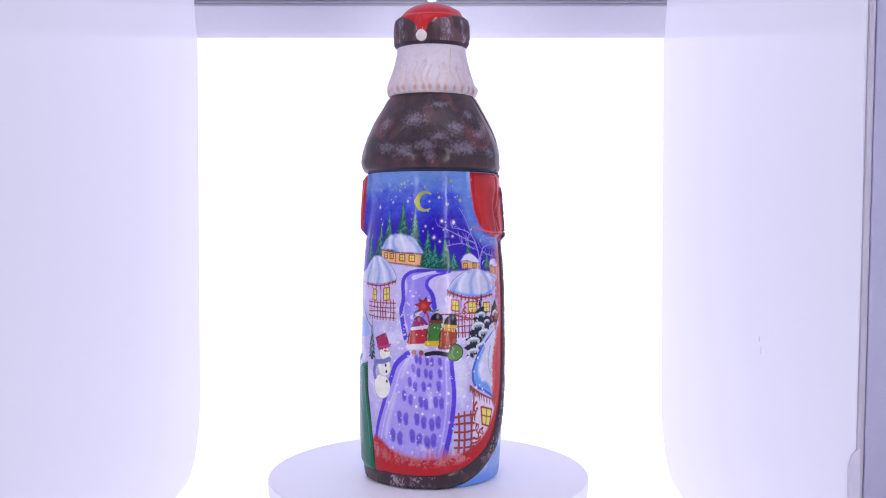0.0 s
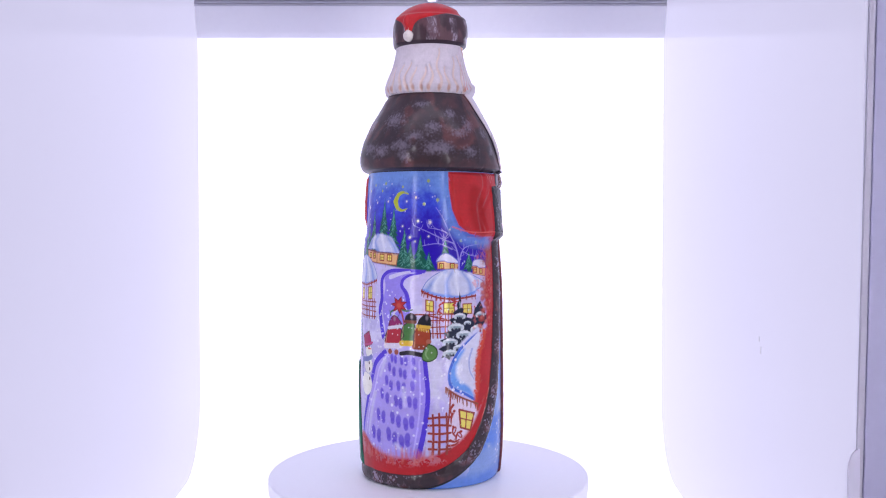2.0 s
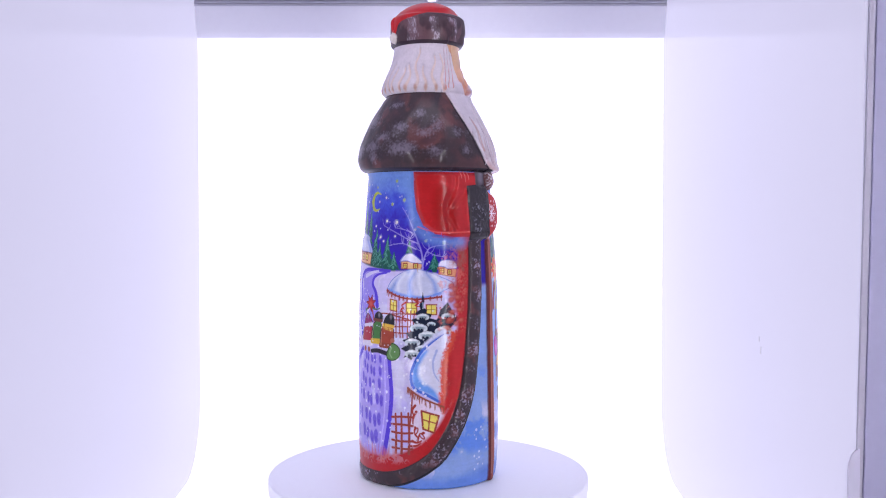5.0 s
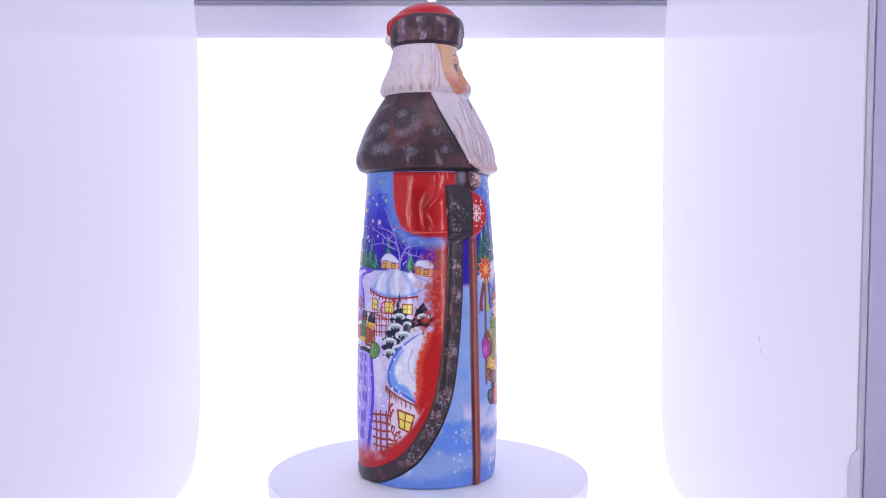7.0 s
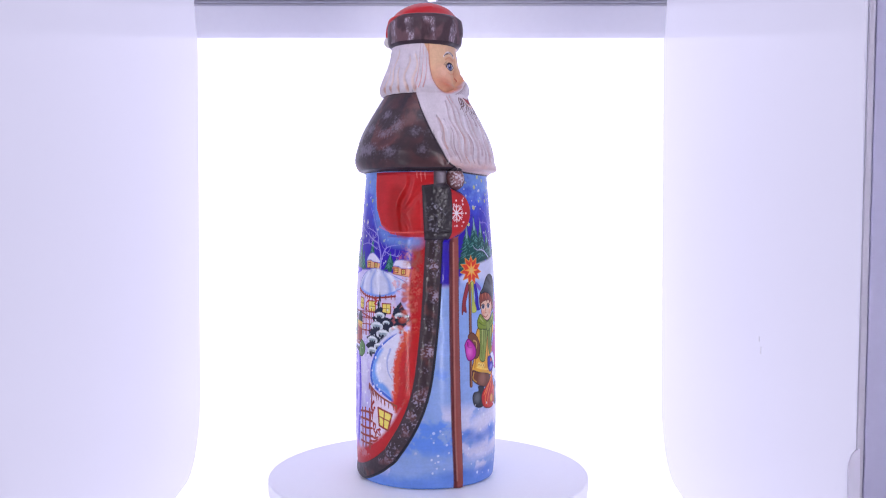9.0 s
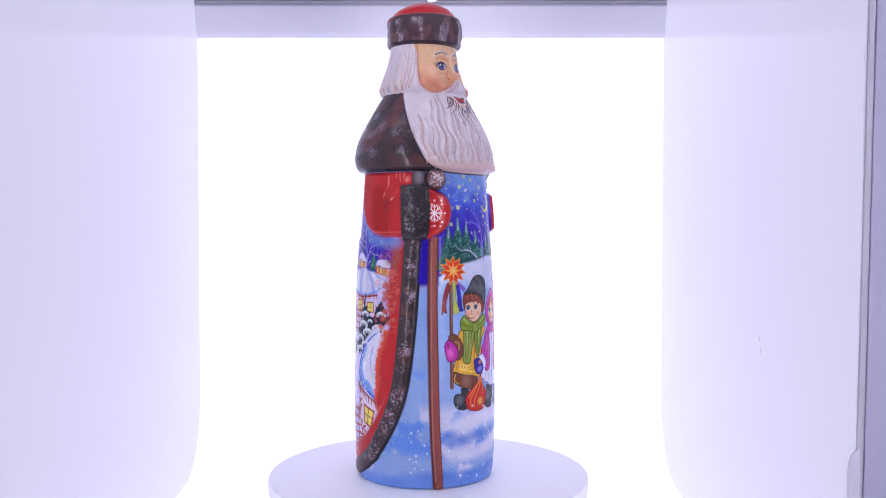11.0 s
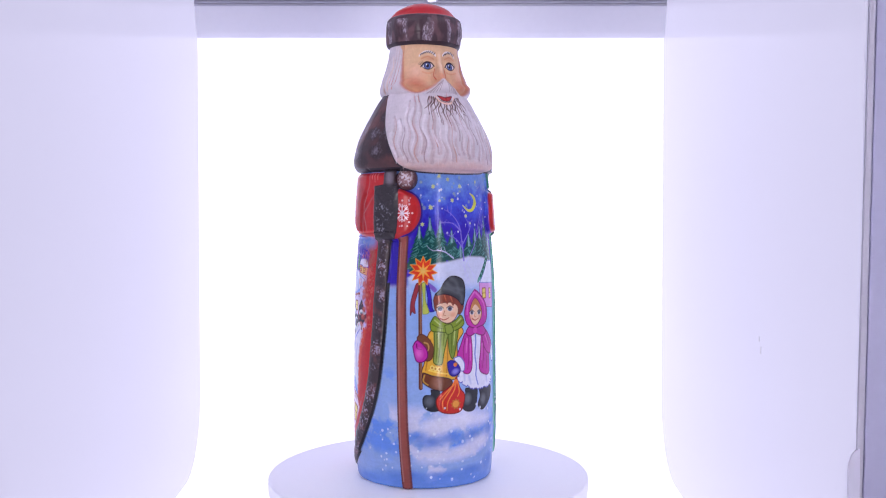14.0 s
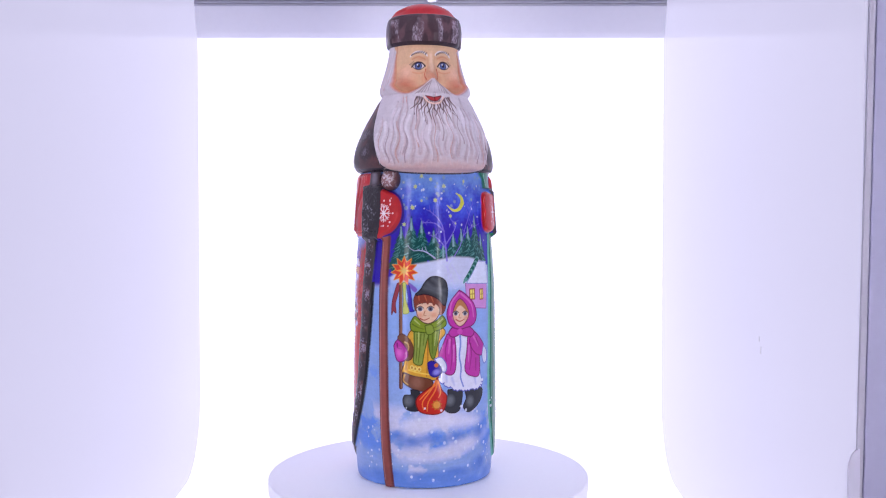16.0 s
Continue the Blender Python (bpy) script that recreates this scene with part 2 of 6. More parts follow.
def area(pts, soft=0.4, curved=False):
    """Cover of a closed outline: its window of the chart and values of 0 to 1; soft: mm of its edge."""
    p = smooth_line(pts, True) if curved else np.array(pts, float)
    w = window(p[:, 0].min() - 2 * soft, p[:, 0].max() + 2 * soft, p[:, 1].min() - 2 * soft, p[:, 1].max() + 2 * soft)
    if w is None:
        return None, None
    x, y = S[w], HH[w]
    ins = np.zeros(x.shape, bool)
    for (ax, ay), (bx, by) in zip(p, np.roll(p, -1, 0)):
        if ay != by:
            ins ^= ((ay > y) != (by > y)) & (x < (bx - ax) * (y - ay) / (by - ay) + ax)
    d, _ = line_dist(x, y, np.vstack([p, p[:1]]))
    f = np.clip(0.5 + np.where(ins, d, -d) / (2 * soft), 0, 1)
    return w, f * f * (3 - 2 * f)


def lay(w, f, rgb):
    if w is not None:
        COL[w] += (np.array(rgb) - COL[w]) * f[..., None]


def fill(pts, rgb, soft=0.26, curved=False, line=None, width=0.35, alpha=1.0):
    """A painted shape, with an outline where a colour is given for it."""
    w, f = area(pts, soft, curved)
    if w is None:
        return
    lay(w, f * alpha, rgb)
    if line:
        stroke(list(pts) + [pts[0]], line, width, curved=curved)


def stroke(pts, rgb, width=0.4, end=None, curved=True, soft=0.22, alpha=1.0):
    """A brush line, width mm wide (half), that may taper to another width."""
    p = smooth_line(pts, False) if curved else np.array(pts, float)
    end = width if end is None else end
    m = max(width, end) + 2 * soft
    w = window(p[:, 0].min() - m, p[:, 0].max() + m, p[:, 1].min() - m, p[:, 1].max() + m)
    if w is None:
        return
    d, wid = line_dist(S[w], HH[w], p, np.linspace(width, end, len(p)))
    lay(w, np.clip(0.5 + (wid - d) / (2 * soft), 0, 1) * alpha, rgb)


def oval(s, h, a, b, rgb, turn=0.0, soft=0.22, alpha=1.0):
    m = max(a, b) * (1 + soft / min(a, b)) + 0.5
    w = window(s - m, s + m, h - m, h + m)
    if w is None:
        return
    x, y = S[w] - s, HH[w] - h
    c, k = math.cos(radians(turn)), math.sin(radians(turn))
    q = np.hypot((x * c + y * k) / a, (y * c - x * k) / b)
    lay(w, np.clip(0.5 + (1 - q) * min(a, b) / (2 * soft), 0, 1) * alpha, rgb)


def flecks(n, s0, s1, h0, h1, r0, r1, rgb, seed, alpha=0.9):
    """Sprinkled dots of paint."""
    rnd = random.Random(seed)
    for _ in range(n):
        r = rnd.uniform(r0, r1)
        oval(rnd.uniform(s0, s1), rnd.uniform(h0, h1), r, r * rnd.uniform(0.8, 1.3), rgb, soft=0.25, alpha=alpha * rnd.uniform(0.6, 1))


def waves(cells, seed, octaves=3):
    """Smooth noise over the whole chart, about -1 to 1; cells: mm per patch, round and up."""
    c, d = cells
    return 0.75 * (wave((c, d), seed, octaves) + wave((c * 1.37, d * 1.29), seed + 100, octaves))


def wave(cells, seed, octaves):
    """One such layer."""
    rng = np.random.RandomState(seed)
    out, total = 0, 0
    for o in range(octaves):
        nx = max(2, int(round(PERIOD * 2 ** o / cells[0])))
        ny = max(2, int(round(400 * 2 ** o / cells[1]))) + 2
        g = rng.uniform(-1, 1, (ny, nx))
        lean = 0.5 * np.sin(2 * np.pi * 3 * (S - S[0, 0]) / PERIOD + HH / 23.0 + seed)
        x = (S - S[0, 0]) / PERIOD * nx + lean
        y = HH / 400 * (ny - 3) + 0.5 + 0.5 * np.sin(2 * np.pi * 5 * (S - S[0, 0]) / PERIOD + seed)
        x0, y0 = np.floor(x).astype(int), np.floor(y).astype(int)
        fx, fy = x - x0, y - y0
        fx, fy = fx * fx * (3 - 2 * fx), fy * fy * (3 - 2 * fy)
        x0, x1 = x0 % nx, (x0 + 1) % nx
        top = g[y0, x0] * (1 - fx) + g[y0, x1] * fx
        bot = g[y0 + 1, x0] * (1 - fx) + g[y0 + 1, x1] * fx
        out = out + (top * (1 - fy) + bot * fy) / 2 ** o
        total += 0.6 / 2 ** o
    return out / total


def grain(size, seed):
    """Uneven dry-brush grain, about -1 to 1."""
    g = np.random.RandomState(seed).normal(size=(ROWS, COLS))
    for axis in (0, 1):
        for _ in range(2):
            g = sum(np.roll(g, k, axis) for k in range(-size, size + 1))
    return g / g.std() * 0.5


def beside(pts, gap, end):
    """The line that runs gap mm to the right of a line, end mm at its end."""
    p = smooth_line(pts, False)
    gap = np.linspace(gap, end, len(p))[:, None]
    d = np.gradient(p, axis=0)
    d /= np.hypot(d[:, 0], d[:, 1])[:, None] + 1e-9
    return p + np.stack([-d[:, 1], d[:, 0]], 1) * gap


def raised(pts, height, soft=1.2, curved=False):
    """Carve: what lies in this outline stands proud by height mm; soft rounds its edge."""
    w, f = area(pts, soft, curved)
    if w is not None:
        REL[w] += f * np.clip(height - REL[w], 0, None)


def ridge(pts, width, height, end=None, curved=True):
    """Carve a round bar along a line."""
    p = smooth_line(pts, False) if curved else np.array(pts, float)
    end = width if end is None else end
    m = max(width, end) + 1
    w = window(p[:, 0].min() - m, p[:, 0].max() + m, p[:, 1].min() - m, p[:, 1].max() + m)
    if w is None:
        return
    d, wid = line_dist(S[w], HH[w], p, np.linspace(width, end, len(p)))
    REL[w] = np.maximum(REL[w], height * np.sqrt(np.clip(1 - (d / wid) ** 2, 0, 1)))


def groove(pts, width, depth, curved=True):
    p = smooth_line(pts, False) if curved else np.array(pts, float)
    m = width + 1
    w = window(p[:, 0].min() - m, p[:, 0].max() + m, p[:, 1].min() - m, p[:, 1].max() + m)
    if w is None:
        return
    d, _ = line_dist(S[w], HH[w], p)
    REL[w] -= depth * np.clip(1 - d / width, 0, 1) ** 2 * (3 - 2 * np.clip(1 - d / width, 0, 1))


# paints
INK, INK2 = lin(34, 24, 34), lin(60, 40, 48)
BROWN, BROWN2, FROST = lin(62, 50, 54), lin(98, 62, 62), lin(172, 160, 186)
RED, RED2, PINKRED = lin(186, 32, 36), lin(164, 14, 16), lin(220, 110, 106)
GREEN, GREEN2 = lin(16, 108, 78), lin(100, 182, 156)
SKY0, SKY1, NAVY = lin(108, 146, 214), lin(58, 74, 202), lin(44, 20, 168)
SNOW, LILAC, ICE = lin(218, 216, 236), lin(192, 184, 224), lin(142, 170, 224)
VIOLET, VIOLET2 = lin(84, 62, 206), lin(150, 134, 226)
SKIN, BLUSH = lin(214, 174, 138), lin(206, 112, 84)
HAIR, HAIRDARK = lin(204, 195, 202), lin(92, 58, 56)
WOOD, WOOD2 = lin(146, 74, 66), lin(98, 40, 42)
YEL, TAN = lin(236, 218, 106), lin(226, 176, 120)
RUST = lin(150, 58, 48)
WHITE = lin(240, 240, 248)
MAGENTA, OLIVE = lin(188, 50, 158), lin(126, 148, 40)

n_big, n_mid, n_fine = waves((26, 26), 1), waves((7, 7), 2), waves((1.5, 1.5), 3, 2)
n_patch, n_dry = wave((15, 12), 8, 2), grain(1, 9)


def blend(mask, rgb):
    COL[:] = COL + (np.array(rgb) - COL) * np.clip(mask, 0, 1)[..., None]


def step(v, a, b):
    t = np.clip((v - a) / (b - a), 0, 1)
    return t * t * (3 - 2 * t)


def rect(s, h, a, b, rgb, lean=0.0, line=None, width=0.3):
    fill([(s - a, h - b), (s + a, h - b + lean), (s + a, h + b + lean), (s - a, h + b)], rgb, 0.25, line=line, width=width)


def pane(s, h, a, b, lean=0.0):
    """A lit window with a cross."""
    rect(s, h, a, b, YEL, lean, RUST, 0.42)
    stroke([(s, h - b), (s, h + b + lean)], lin(150, 110, 30), 0.25, curved=False)
    stroke([(s - a, h), (s + a, h + lean)], lin(150, 110, 30), 0.25, curved=False)


def fir(s, foot, top, half, dark, light, seed):
    """A fir in dabs: tiers of drooping boughs with pale strokes."""
    half *= 1.3
    rnd = random.Random(seed)
    tall = top - foot
    stroke([(s, foot), (s, top)], dark, half * 0.35, 0.3, curved=False)
    tiers = max(4, int(tall / 3.0))
    for k in range(tiers):
        f = k / tiers
        h = foot + tall * f
        w = half * (1 - f) * rnd.uniform(0.85, 1.15)
        up = tall / tiers * 1.9
        fill([(s - w, h - 0.6), (s - w * 0.4, h + 0.2), (s + w * 0.4, h + 0.2), (s + w, h - 0.6), (s + w * 0.15, h + up), (s - w * 0.15, h + up)], dark, 0.45)
    for k in range(tiers * 6):
        f = rnd.uniform(0.02, 0.9)
        w = half * (1 - f) * rnd.uniform(-0.8, 0.8)
        h = foot + tall * f
        stroke([(s + w * 0.4, h + 1.4), (s + w, h)], light, 0.4, 0.15, alpha=0.55)
    stroke([(s, top - tall * 0.25), (s, top + 0.8)], light, 0.3, 0.2, alpha=0.8)


def lattice(s0, s1, h0, h1, cols, rows, rgb, width, seed):
    """A crooked fence."""
    rnd = random.Random(seed)
    for k in range(cols):
        s = s0 + (s1 - s0) * (k + 0.5) / cols + rnd.uniform(-0.4, 0.4)
        stroke([(s, h0), (s + rnd.uniform(-0.8, 0.8), (h0 + h1) / 2), (s + rnd.uniform(-0.6, 0.6), h1 + rnd.uniform(-0.5, 1.2))], rgb, width, width * 0.7)
    for k in range(rows):
        h = h0 + (h1 - h0) * (k + 0.6) / rows
        stroke([(s0, h + rnd.uniform(-0.5, 0.5)), ((s0 + s1) / 2, h + rnd.uniform(-0.6, 0.6)), (s1, h + rnd.uniform(-0.5, 0.5))], rgb, width * 0.85)


def twig(rgb, width, *lines):
    """Bare branches, each with a few side twigs."""
    rnd = random.Random(len(lines))
    for k, p in enumerate(lines):
        q = smooth_line(p, False)
        stroke(p, rgb, width * (0.8 - 0.08 * k), 0.18, alpha=0.85)
        for _ in range(5):
            i = rnd.randrange(len(q) // 4, len(q))
            s, h = q[i]
            u, v = rnd.uniform(-5, 5), rnd.uniform(1, 6)
            stroke([(s, h), (s + 0.6 * u, h + 0.4 * v), (s + u, h + v)], rgb, 0.28, 0.12, alpha=0.7)


def star_shape(s, h, r1, r0, points, rgb, line=None, turn=0.0):
    p = []
    for k in range(points * 2):
        a, r = math.pi * k / points + turn, r1 if k % 2 == 0 else r0
        p.append((s + r * math.sin(a), h + r * math.cos(a)))
    fill(p, rgb, 0.25, line=line, width=0.3)


def snow_roof(pts, folds, crests):
    """A roof under thick snow: blue folds between pale crests."""
    fill(pts, lin(200, 204, 228), 0.5, True, lin(124, 140, 204), 0.3)
    for p in folds:
        stroke(p, lin(120, 148, 216), 0.7, 1.9, soft=1.4, alpha=0.75)
    for p in crests:
        stroke(p, lin(232, 234, 246), 1.6, 0.7, soft=1.2, alpha=0.8)


def fringe(pts, n, long, rgb, seed):
    """Ragged thatch that hangs from a line."""
    rnd = random.Random(seed)
    q = smooth_line(pts, False)
    for k in range(n):
        s, h = q[int(k * (len(q) - 1) / (n - 1))]
        stroke([(s, h + 0.5), (s + rnd.uniform(-0.8, 0.8), h - long * rnd.uniform(0.5, 1.1))], rgb, 0.45, 0.2)


def snow_clump(s, h, a, b, seed):
    """A lump of snow on a bough: scalloped, pale on top, grey beneath."""
    rnd = random.Random(seed)
    for k in range(-2, 3):
        oval(s + 0.40 * a * k, h - 0.10 * b * k * k, 0.36 * a, 0.60 * b, lin(206, 214, 220), soft=0.3)
    oval(s, h - 0.30 * b, 0.72 * a, 0.42 * b, lin(136, 156, 166), soft=0.6)
    for k in range(-1, 2):
        oval(s + 0.5 * a * k + rnd.uniform(-0.3, 0.3), h - 0.72 * b, 0.20 * a, 0.28 * b, lin(30, 36, 56), soft=0.3)
        oval(s + 0.45 * a * k, h + 0.12 * b, 0.26 * a, 0.16 * b, lin(226, 232, 236), soft=0.4, alpha=0.9)


# -- night sky above, snow below
COL[:] = LILAC
blend(step(HH, 146, 152), NAVY)
blend(step(HH + 5 * n_mid + 2 * n_fine, 190, 213), SKY1)
blend(step(HH + 5 * n_mid + 2 * n_fine, 206, 232), SKY0)
front = np.ones(S.shape)
blend(front * step(-HH + n_mid, -150, -146), lin(140, 170, 226))
blend(front * step(-HH + 6 * n_mid, -118, -84), ICE)
blend(front * step(0.7 * n_big + 0.5 * n_mid + 0.15 * n_fine, -0.05, 0.35) * step(HH + 5 * n_mid, 20, 34) * step(-HH + 5 * n_mid, -58, -46), lin(98, 142, 226))
blend(front * step(0.7 * n_big + 0.5 * n_mid + 0.15 * n_fine, -0.05, 0.4) * step(HH, 60, 70) * step(-HH, -100, -80) * 0.6, lin(96, 140, 224))
blend(front * step(-0.7 * n_big - 0.5 * n_mid, 0.12, 0.5) * step(-HH, -66, -54), lin(206, 208, 236))
blend(front * step(-HH - 3 * n_mid, -14, -4), lin(106, 146, 224))
for k in range(3):
    oval(-12 + 9 * k, 50 + 1.2 * k, 15, 4.2, lin(214, 214, 238), 4, soft=3.0, alpha=0.75)
    oval(4 + 12 * k, 27 + 4.0 * k, 13, 4.0, lin(206, 208, 236), 12, soft=3.0, alpha=0.7)

for (s, h), a, b, rgb in zip([(-1.9, 48.6), (-20.2, 46.3), (20.8, 47.5), (-23.6, 34.4), (-8.8, 37.2), (8.9, 37.0), (33.0, 38.8), (-33.0, 38.8), (0.3, 25.0), (19.4, 29.9), (-20.3, 22.8), (-38.4, 9.4), (-16.3, 8.5), (9.4, 10.6), (34.3, 14.4)], (22, 13, 14, 9, 10, 11, 6, 8, 17, 11, 10, 14, 16, 16, 8), (4.5, 3.6, 4.5, 4.4, 4.2, 3.8, 5.0, 4.0, 4.4, 4.6, 3.6, 4.0, 3.4, 3.8, 6.0), "wwwbbbbbwwwbbbb"):
    oval(s, h, a, b, lin(216, 216, 238) if rgb == "w" else lin(92, 134, 218), 6, soft=2.6, alpha=0.7)
    oval(s + 0.3 * a, h + 0.3 * b, 0.5 * a, 0.6 * b, lin(224, 224, 242) if rgb == "w" else lin(80, 122, 212), -8, soft=1.8, alpha=0.5)

# -- the coat's own ground, behind its fur edge
trim = [(-58.0, 183.1), (-60.0, 144.5), (-62.5, 111.6), (-67.3, 74.4), (-75.8, 49.0), (-88.6, 27.6), (-96.4, 20.2), (-105.4, 14.2), (-118.0, 8.6), (-132.0, 5.6), (-146.0, 5.0), (-162.0, 5.0), (-178.0, 5.4), (-204.5, 3.2)]
w, f = area(trim + [(-250, 6), (-250, 240), (-66, 240)], 0.5)
ground = np.where((HH > 149)[..., None], NAVY, LILAC)
for mask, rgb in ((step(HH + 5 * n_mid + 2 * n_fine, 190, 213), SKY1), (step(HH + 5 * n_mid + 2 * n_fine, 206, 232), SKY0), ((HH < 147) * step(n_big + 0.5 * n_mid, 0.0, 0.55) * 0.7, SNOW), ((HH < 147) * step(-n_big + 0.6 * n_mid, 0.2, 0.6) * 0.5, lin(176, 160, 228))):
    ground = ground + (np.array(rgb) - ground) * mask[..., None]
COL[w] += (ground[w] - COL[w]) * f[..., None]

# -- the village on the back of the coat
for s, h, r in [(-178.4, 224.0, 1.3), (-167.4, 219.6, 1.2), (-163.4, 225.0, 1.5), (-123.9, 226.5, 1.6), (-145.7, 222.3, 1.3), (-189.0, 220.0, 1.0), (-127.3, 209.5, 1.6), (-116.4, 212.5, 1.7), (-98.4, 182.6, 1.4), (-84.5, 181.3, 1.8)]:
    star_shape(s, h, r * 1.0, r * 0.65, 6, lin(168, 182, 110))
for s, h, r in [(-159.7, 211.6, 1.0), (-173.6, 210.9, 0.9), (-188.9, 207.3, 1.2), (-134.1, 214.4, 1.1), (-132.1, 197.1, 1.3), (-122.5, 196.2, 1.4), (-144.9, 193.3, 0.9), (-138.4, 185.1, 1.3), (-134.0, 182.2, 0.9), (-141.9, 211.5, 0.9), (-106.9, 190.8, 1.0), (-123.7, 185.9, 0.9)]:
    oval(s, h, r * 1.5, r * 1.5, lin(120, 124, 200), alpha=0.5, soft=0.6)
    oval(s, h, r * 0.75, r * 0.75, lin(236, 226, 190))
flecks(70, -188, -81, 165, 228, 0.25, 0.6, lin(220, 220, 236), 5)
stroke([(-140.6, 216.9), (-145.2, 218.2), (-149.8, 216.1), (-152.0, 211.5)], lin(178, 186, 52), 0.4, 2.2)
stroke([(-152.0, 211.5), (-150.1, 207.0), (-145.9, 204.9), (-141.4, 206.1)], lin(178, 186, 52), 2.2, 0.3)
for s, h, top, half, seed in [(-198.3, 167.9, 187, 5.0, 1), (-185.4, 167.5, 194, 5.5, 2), (-176.8, 171.9, 203, 6.5, 3), (-163.6, 170.9, 211, 8.0, 4), (-153.3, 164.9, 205, 8.0, 5), (-143.0, 162.5, 189, 6.0, 6), (-137.6, 162.1, 179, 5.0, 7), (-129.9, 162.0, 184, 6.5, 8), (-123.4, 161.5, 172, 4.5, 9), (-111.0, 164.6, 182, 5.0, 10), (-92.1, 161.6, 172, 4.5, 11), (-86.6, 162.3, 168, 4.0, 12)]:
    fir(s, h, top, half, lin(18, 84, 70), lin(84, 160, 142), seed)
# snow slope under the wood
fill([(-219.5, 155.7), (-194.7, 163.8), (-174.1, 166.1), (-159.2, 164.8), (-141.8, 162.1), (-124.8, 160.3)] + [(-105.0, 160.9), (-92.2, 159.1), (-75.5, 156.2), (-74.3, 143.6)] + [(-109.2, 134.2), (-126.0, 136.0)] + [(-167.9, 133.5), (-219.5, 140.7)], lin(202, 194, 232), 1.0)
twig(lin(156, 146, 218), 0.9, [(-100.8, 161.7), (-101.1, 171.1), (-103.2, 178.9), (-107.5, 188.8), (-112.8, 199.9), (-117.9, 207.0)], [(-100.8, 165.0), (-98.5, 173.2), (-94.0, 178.1), (-81.0, 180.0)], [(-104.1, 180.6), (-112.7, 183.9), (-123.4, 188.8), (-135.1, 193.7)], [(-105.8, 176.5), (-116.2, 180.6), (-128.7, 178.9)], [(-106.6, 187.2), (-114.5, 190.5), (-123.5, 192.1)], [(-97.2, 174.8), (-91.9, 172.3), (-84.9, 170.9)], [(-107.5, 188.8), (-110.1, 185.5), (-112.7, 179.8)])
# road from the wood, with violet banks
fill([(-152.4, 160.4), (-137.6, 160.0), (-141.8, 154.7), (-142.6, 148.5), (-138.4, 140.3), (-136.8, 127.9), (-133.6, 111.4), (-154.2, 111.2), (-157.7, 119.4), (-160.4, 133.8), (-157.8, 148.3), (-158.9, 155.7)], VIOLET2, 0.8, True)
stroke([(-126.9, 160.3), (-139.7, 160.8), (-151.1, 160.8), (-158.1, 158.2), (-161.5, 152.4), (-160.9, 140.0), (-162.7, 131.6), (-160.8, 119.2), (-158.9, 111.0)], VIOLET, 1.2, 1.7)
stroke([(-129.1, 159.1), (-137.6, 157.5), (-143.0, 153.8), (-143.4, 149.3), (-139.7, 143.6), (-138.0, 134.1)], VIOLET, 0.7, 1.7)
stroke([(-153.2, 155.8), (-145.1, 158.4), (-137.6, 160.0)], SNOW, 1.6, 0.8, alpha=0.8)
stroke([(-131.3, 156.7), (-135.9, 153.8), (-136.8, 148.5)], SNOW, 0.9, 0.4, alpha=0.7)
flecks(36, -163, -145, 82, 140, 0.3, 0.8, WHITE, 6)
fill([(-156.3, 99.5), (-127.4, 99.7), (-124.9, 86.3), (-123.6, 69.6), (-125.4, 51.0), (-128.3, 36.7), (-131.5, 22.0), (-189.7, 16.7), (-185.8, 36.9), (-176.7, 61.6), (-169.5, 83.3), (-162.9, 94.2)], lin(172, 158, 230), 1.0, True)
fill([(-137.7, 94.9), (-126.5, 94.7), (-124.0, 69.7), (-126.2, 49.0), (-131.1, 24.1), (-137.7, 24.3), (-134.5, 53.5), (-135.2, 78.4)], VIOLET2, 2.5, alpha=0.6)
stroke([(-157.6, 100.3), (-166.6, 91.9), (-170.5, 82.0), (-177.8, 61.4), (-183.1, 46.7), (-186.1, 33.4)], VIOLET, 1.9, 1.4)
stroke([(-126.5, 98.0), (-125.3, 86.3), (-124.0, 69.7), (-125.4, 53.1), (-127.5, 39.9), (-131.5, 22.0)], VIOLET, 1.5, 1.9)
stroke([(-155.0, 98.8), (-162.9, 88.0), (-167.5, 73.0), (-175.6, 53.3), (-180.2, 35.7)], lin(206, 194, 244), 0.7, alpha=0.8)
stroke([(-130.3, 94.8), (-129.5, 74.1), (-130.4, 53.4), (-134.4, 28.5)], lin(196, 184, 244), 0.6, alpha=0.8)
for row in ([(-151.2, 96.4), (-148.3, 95.7), (-143.4, 94.9), (-140.1, 94.5), (-134.4, 94.9)], [(-153.3, 89.7), (-149.5, 86.5), (-144.2, 86.2), (-140.9, 85.0), (-134.4, 85.8)], [(-155.8, 79.7), (-152.0, 76.1), (-145.8, 76.3), (-141.7, 75.1), (-135.2, 76.7)], [(-160.1, 69.4), (-155.3, 66.4), (-147.8, 65.1), (-144.2, 63.5), (-137.3, 65.1), (-133.2, 64.2)], [(-163.7, 53.3), (-158.8, 52.1), (-150.7, 52.5), (-145.8, 50.2), (-140.1, 48.6), (-135.7, 50.2)], [(-169.3, 39.4), (-163.6, 37.5), (-154.0, 39.9), (-149.0, 36.8), (-143.4, 35.3), (-138.9, 37.0)]):
    for k, (s, h) in enumerate(row):
        big = 0.55 + 0.55 * (112 - h) / 75
        oval(s, h + 1.0 * big, 2.0 * big, 3.8 * big, lin(98, 78, 206), 6 - 12 * (k % 2), alpha=0.88, soft=0.4)
        oval(s + 0.2, h - 2.5 * big, 1.7 * big, 2.4 * big, lin(98, 78, 206), alpha=0.88, soft=0.4)
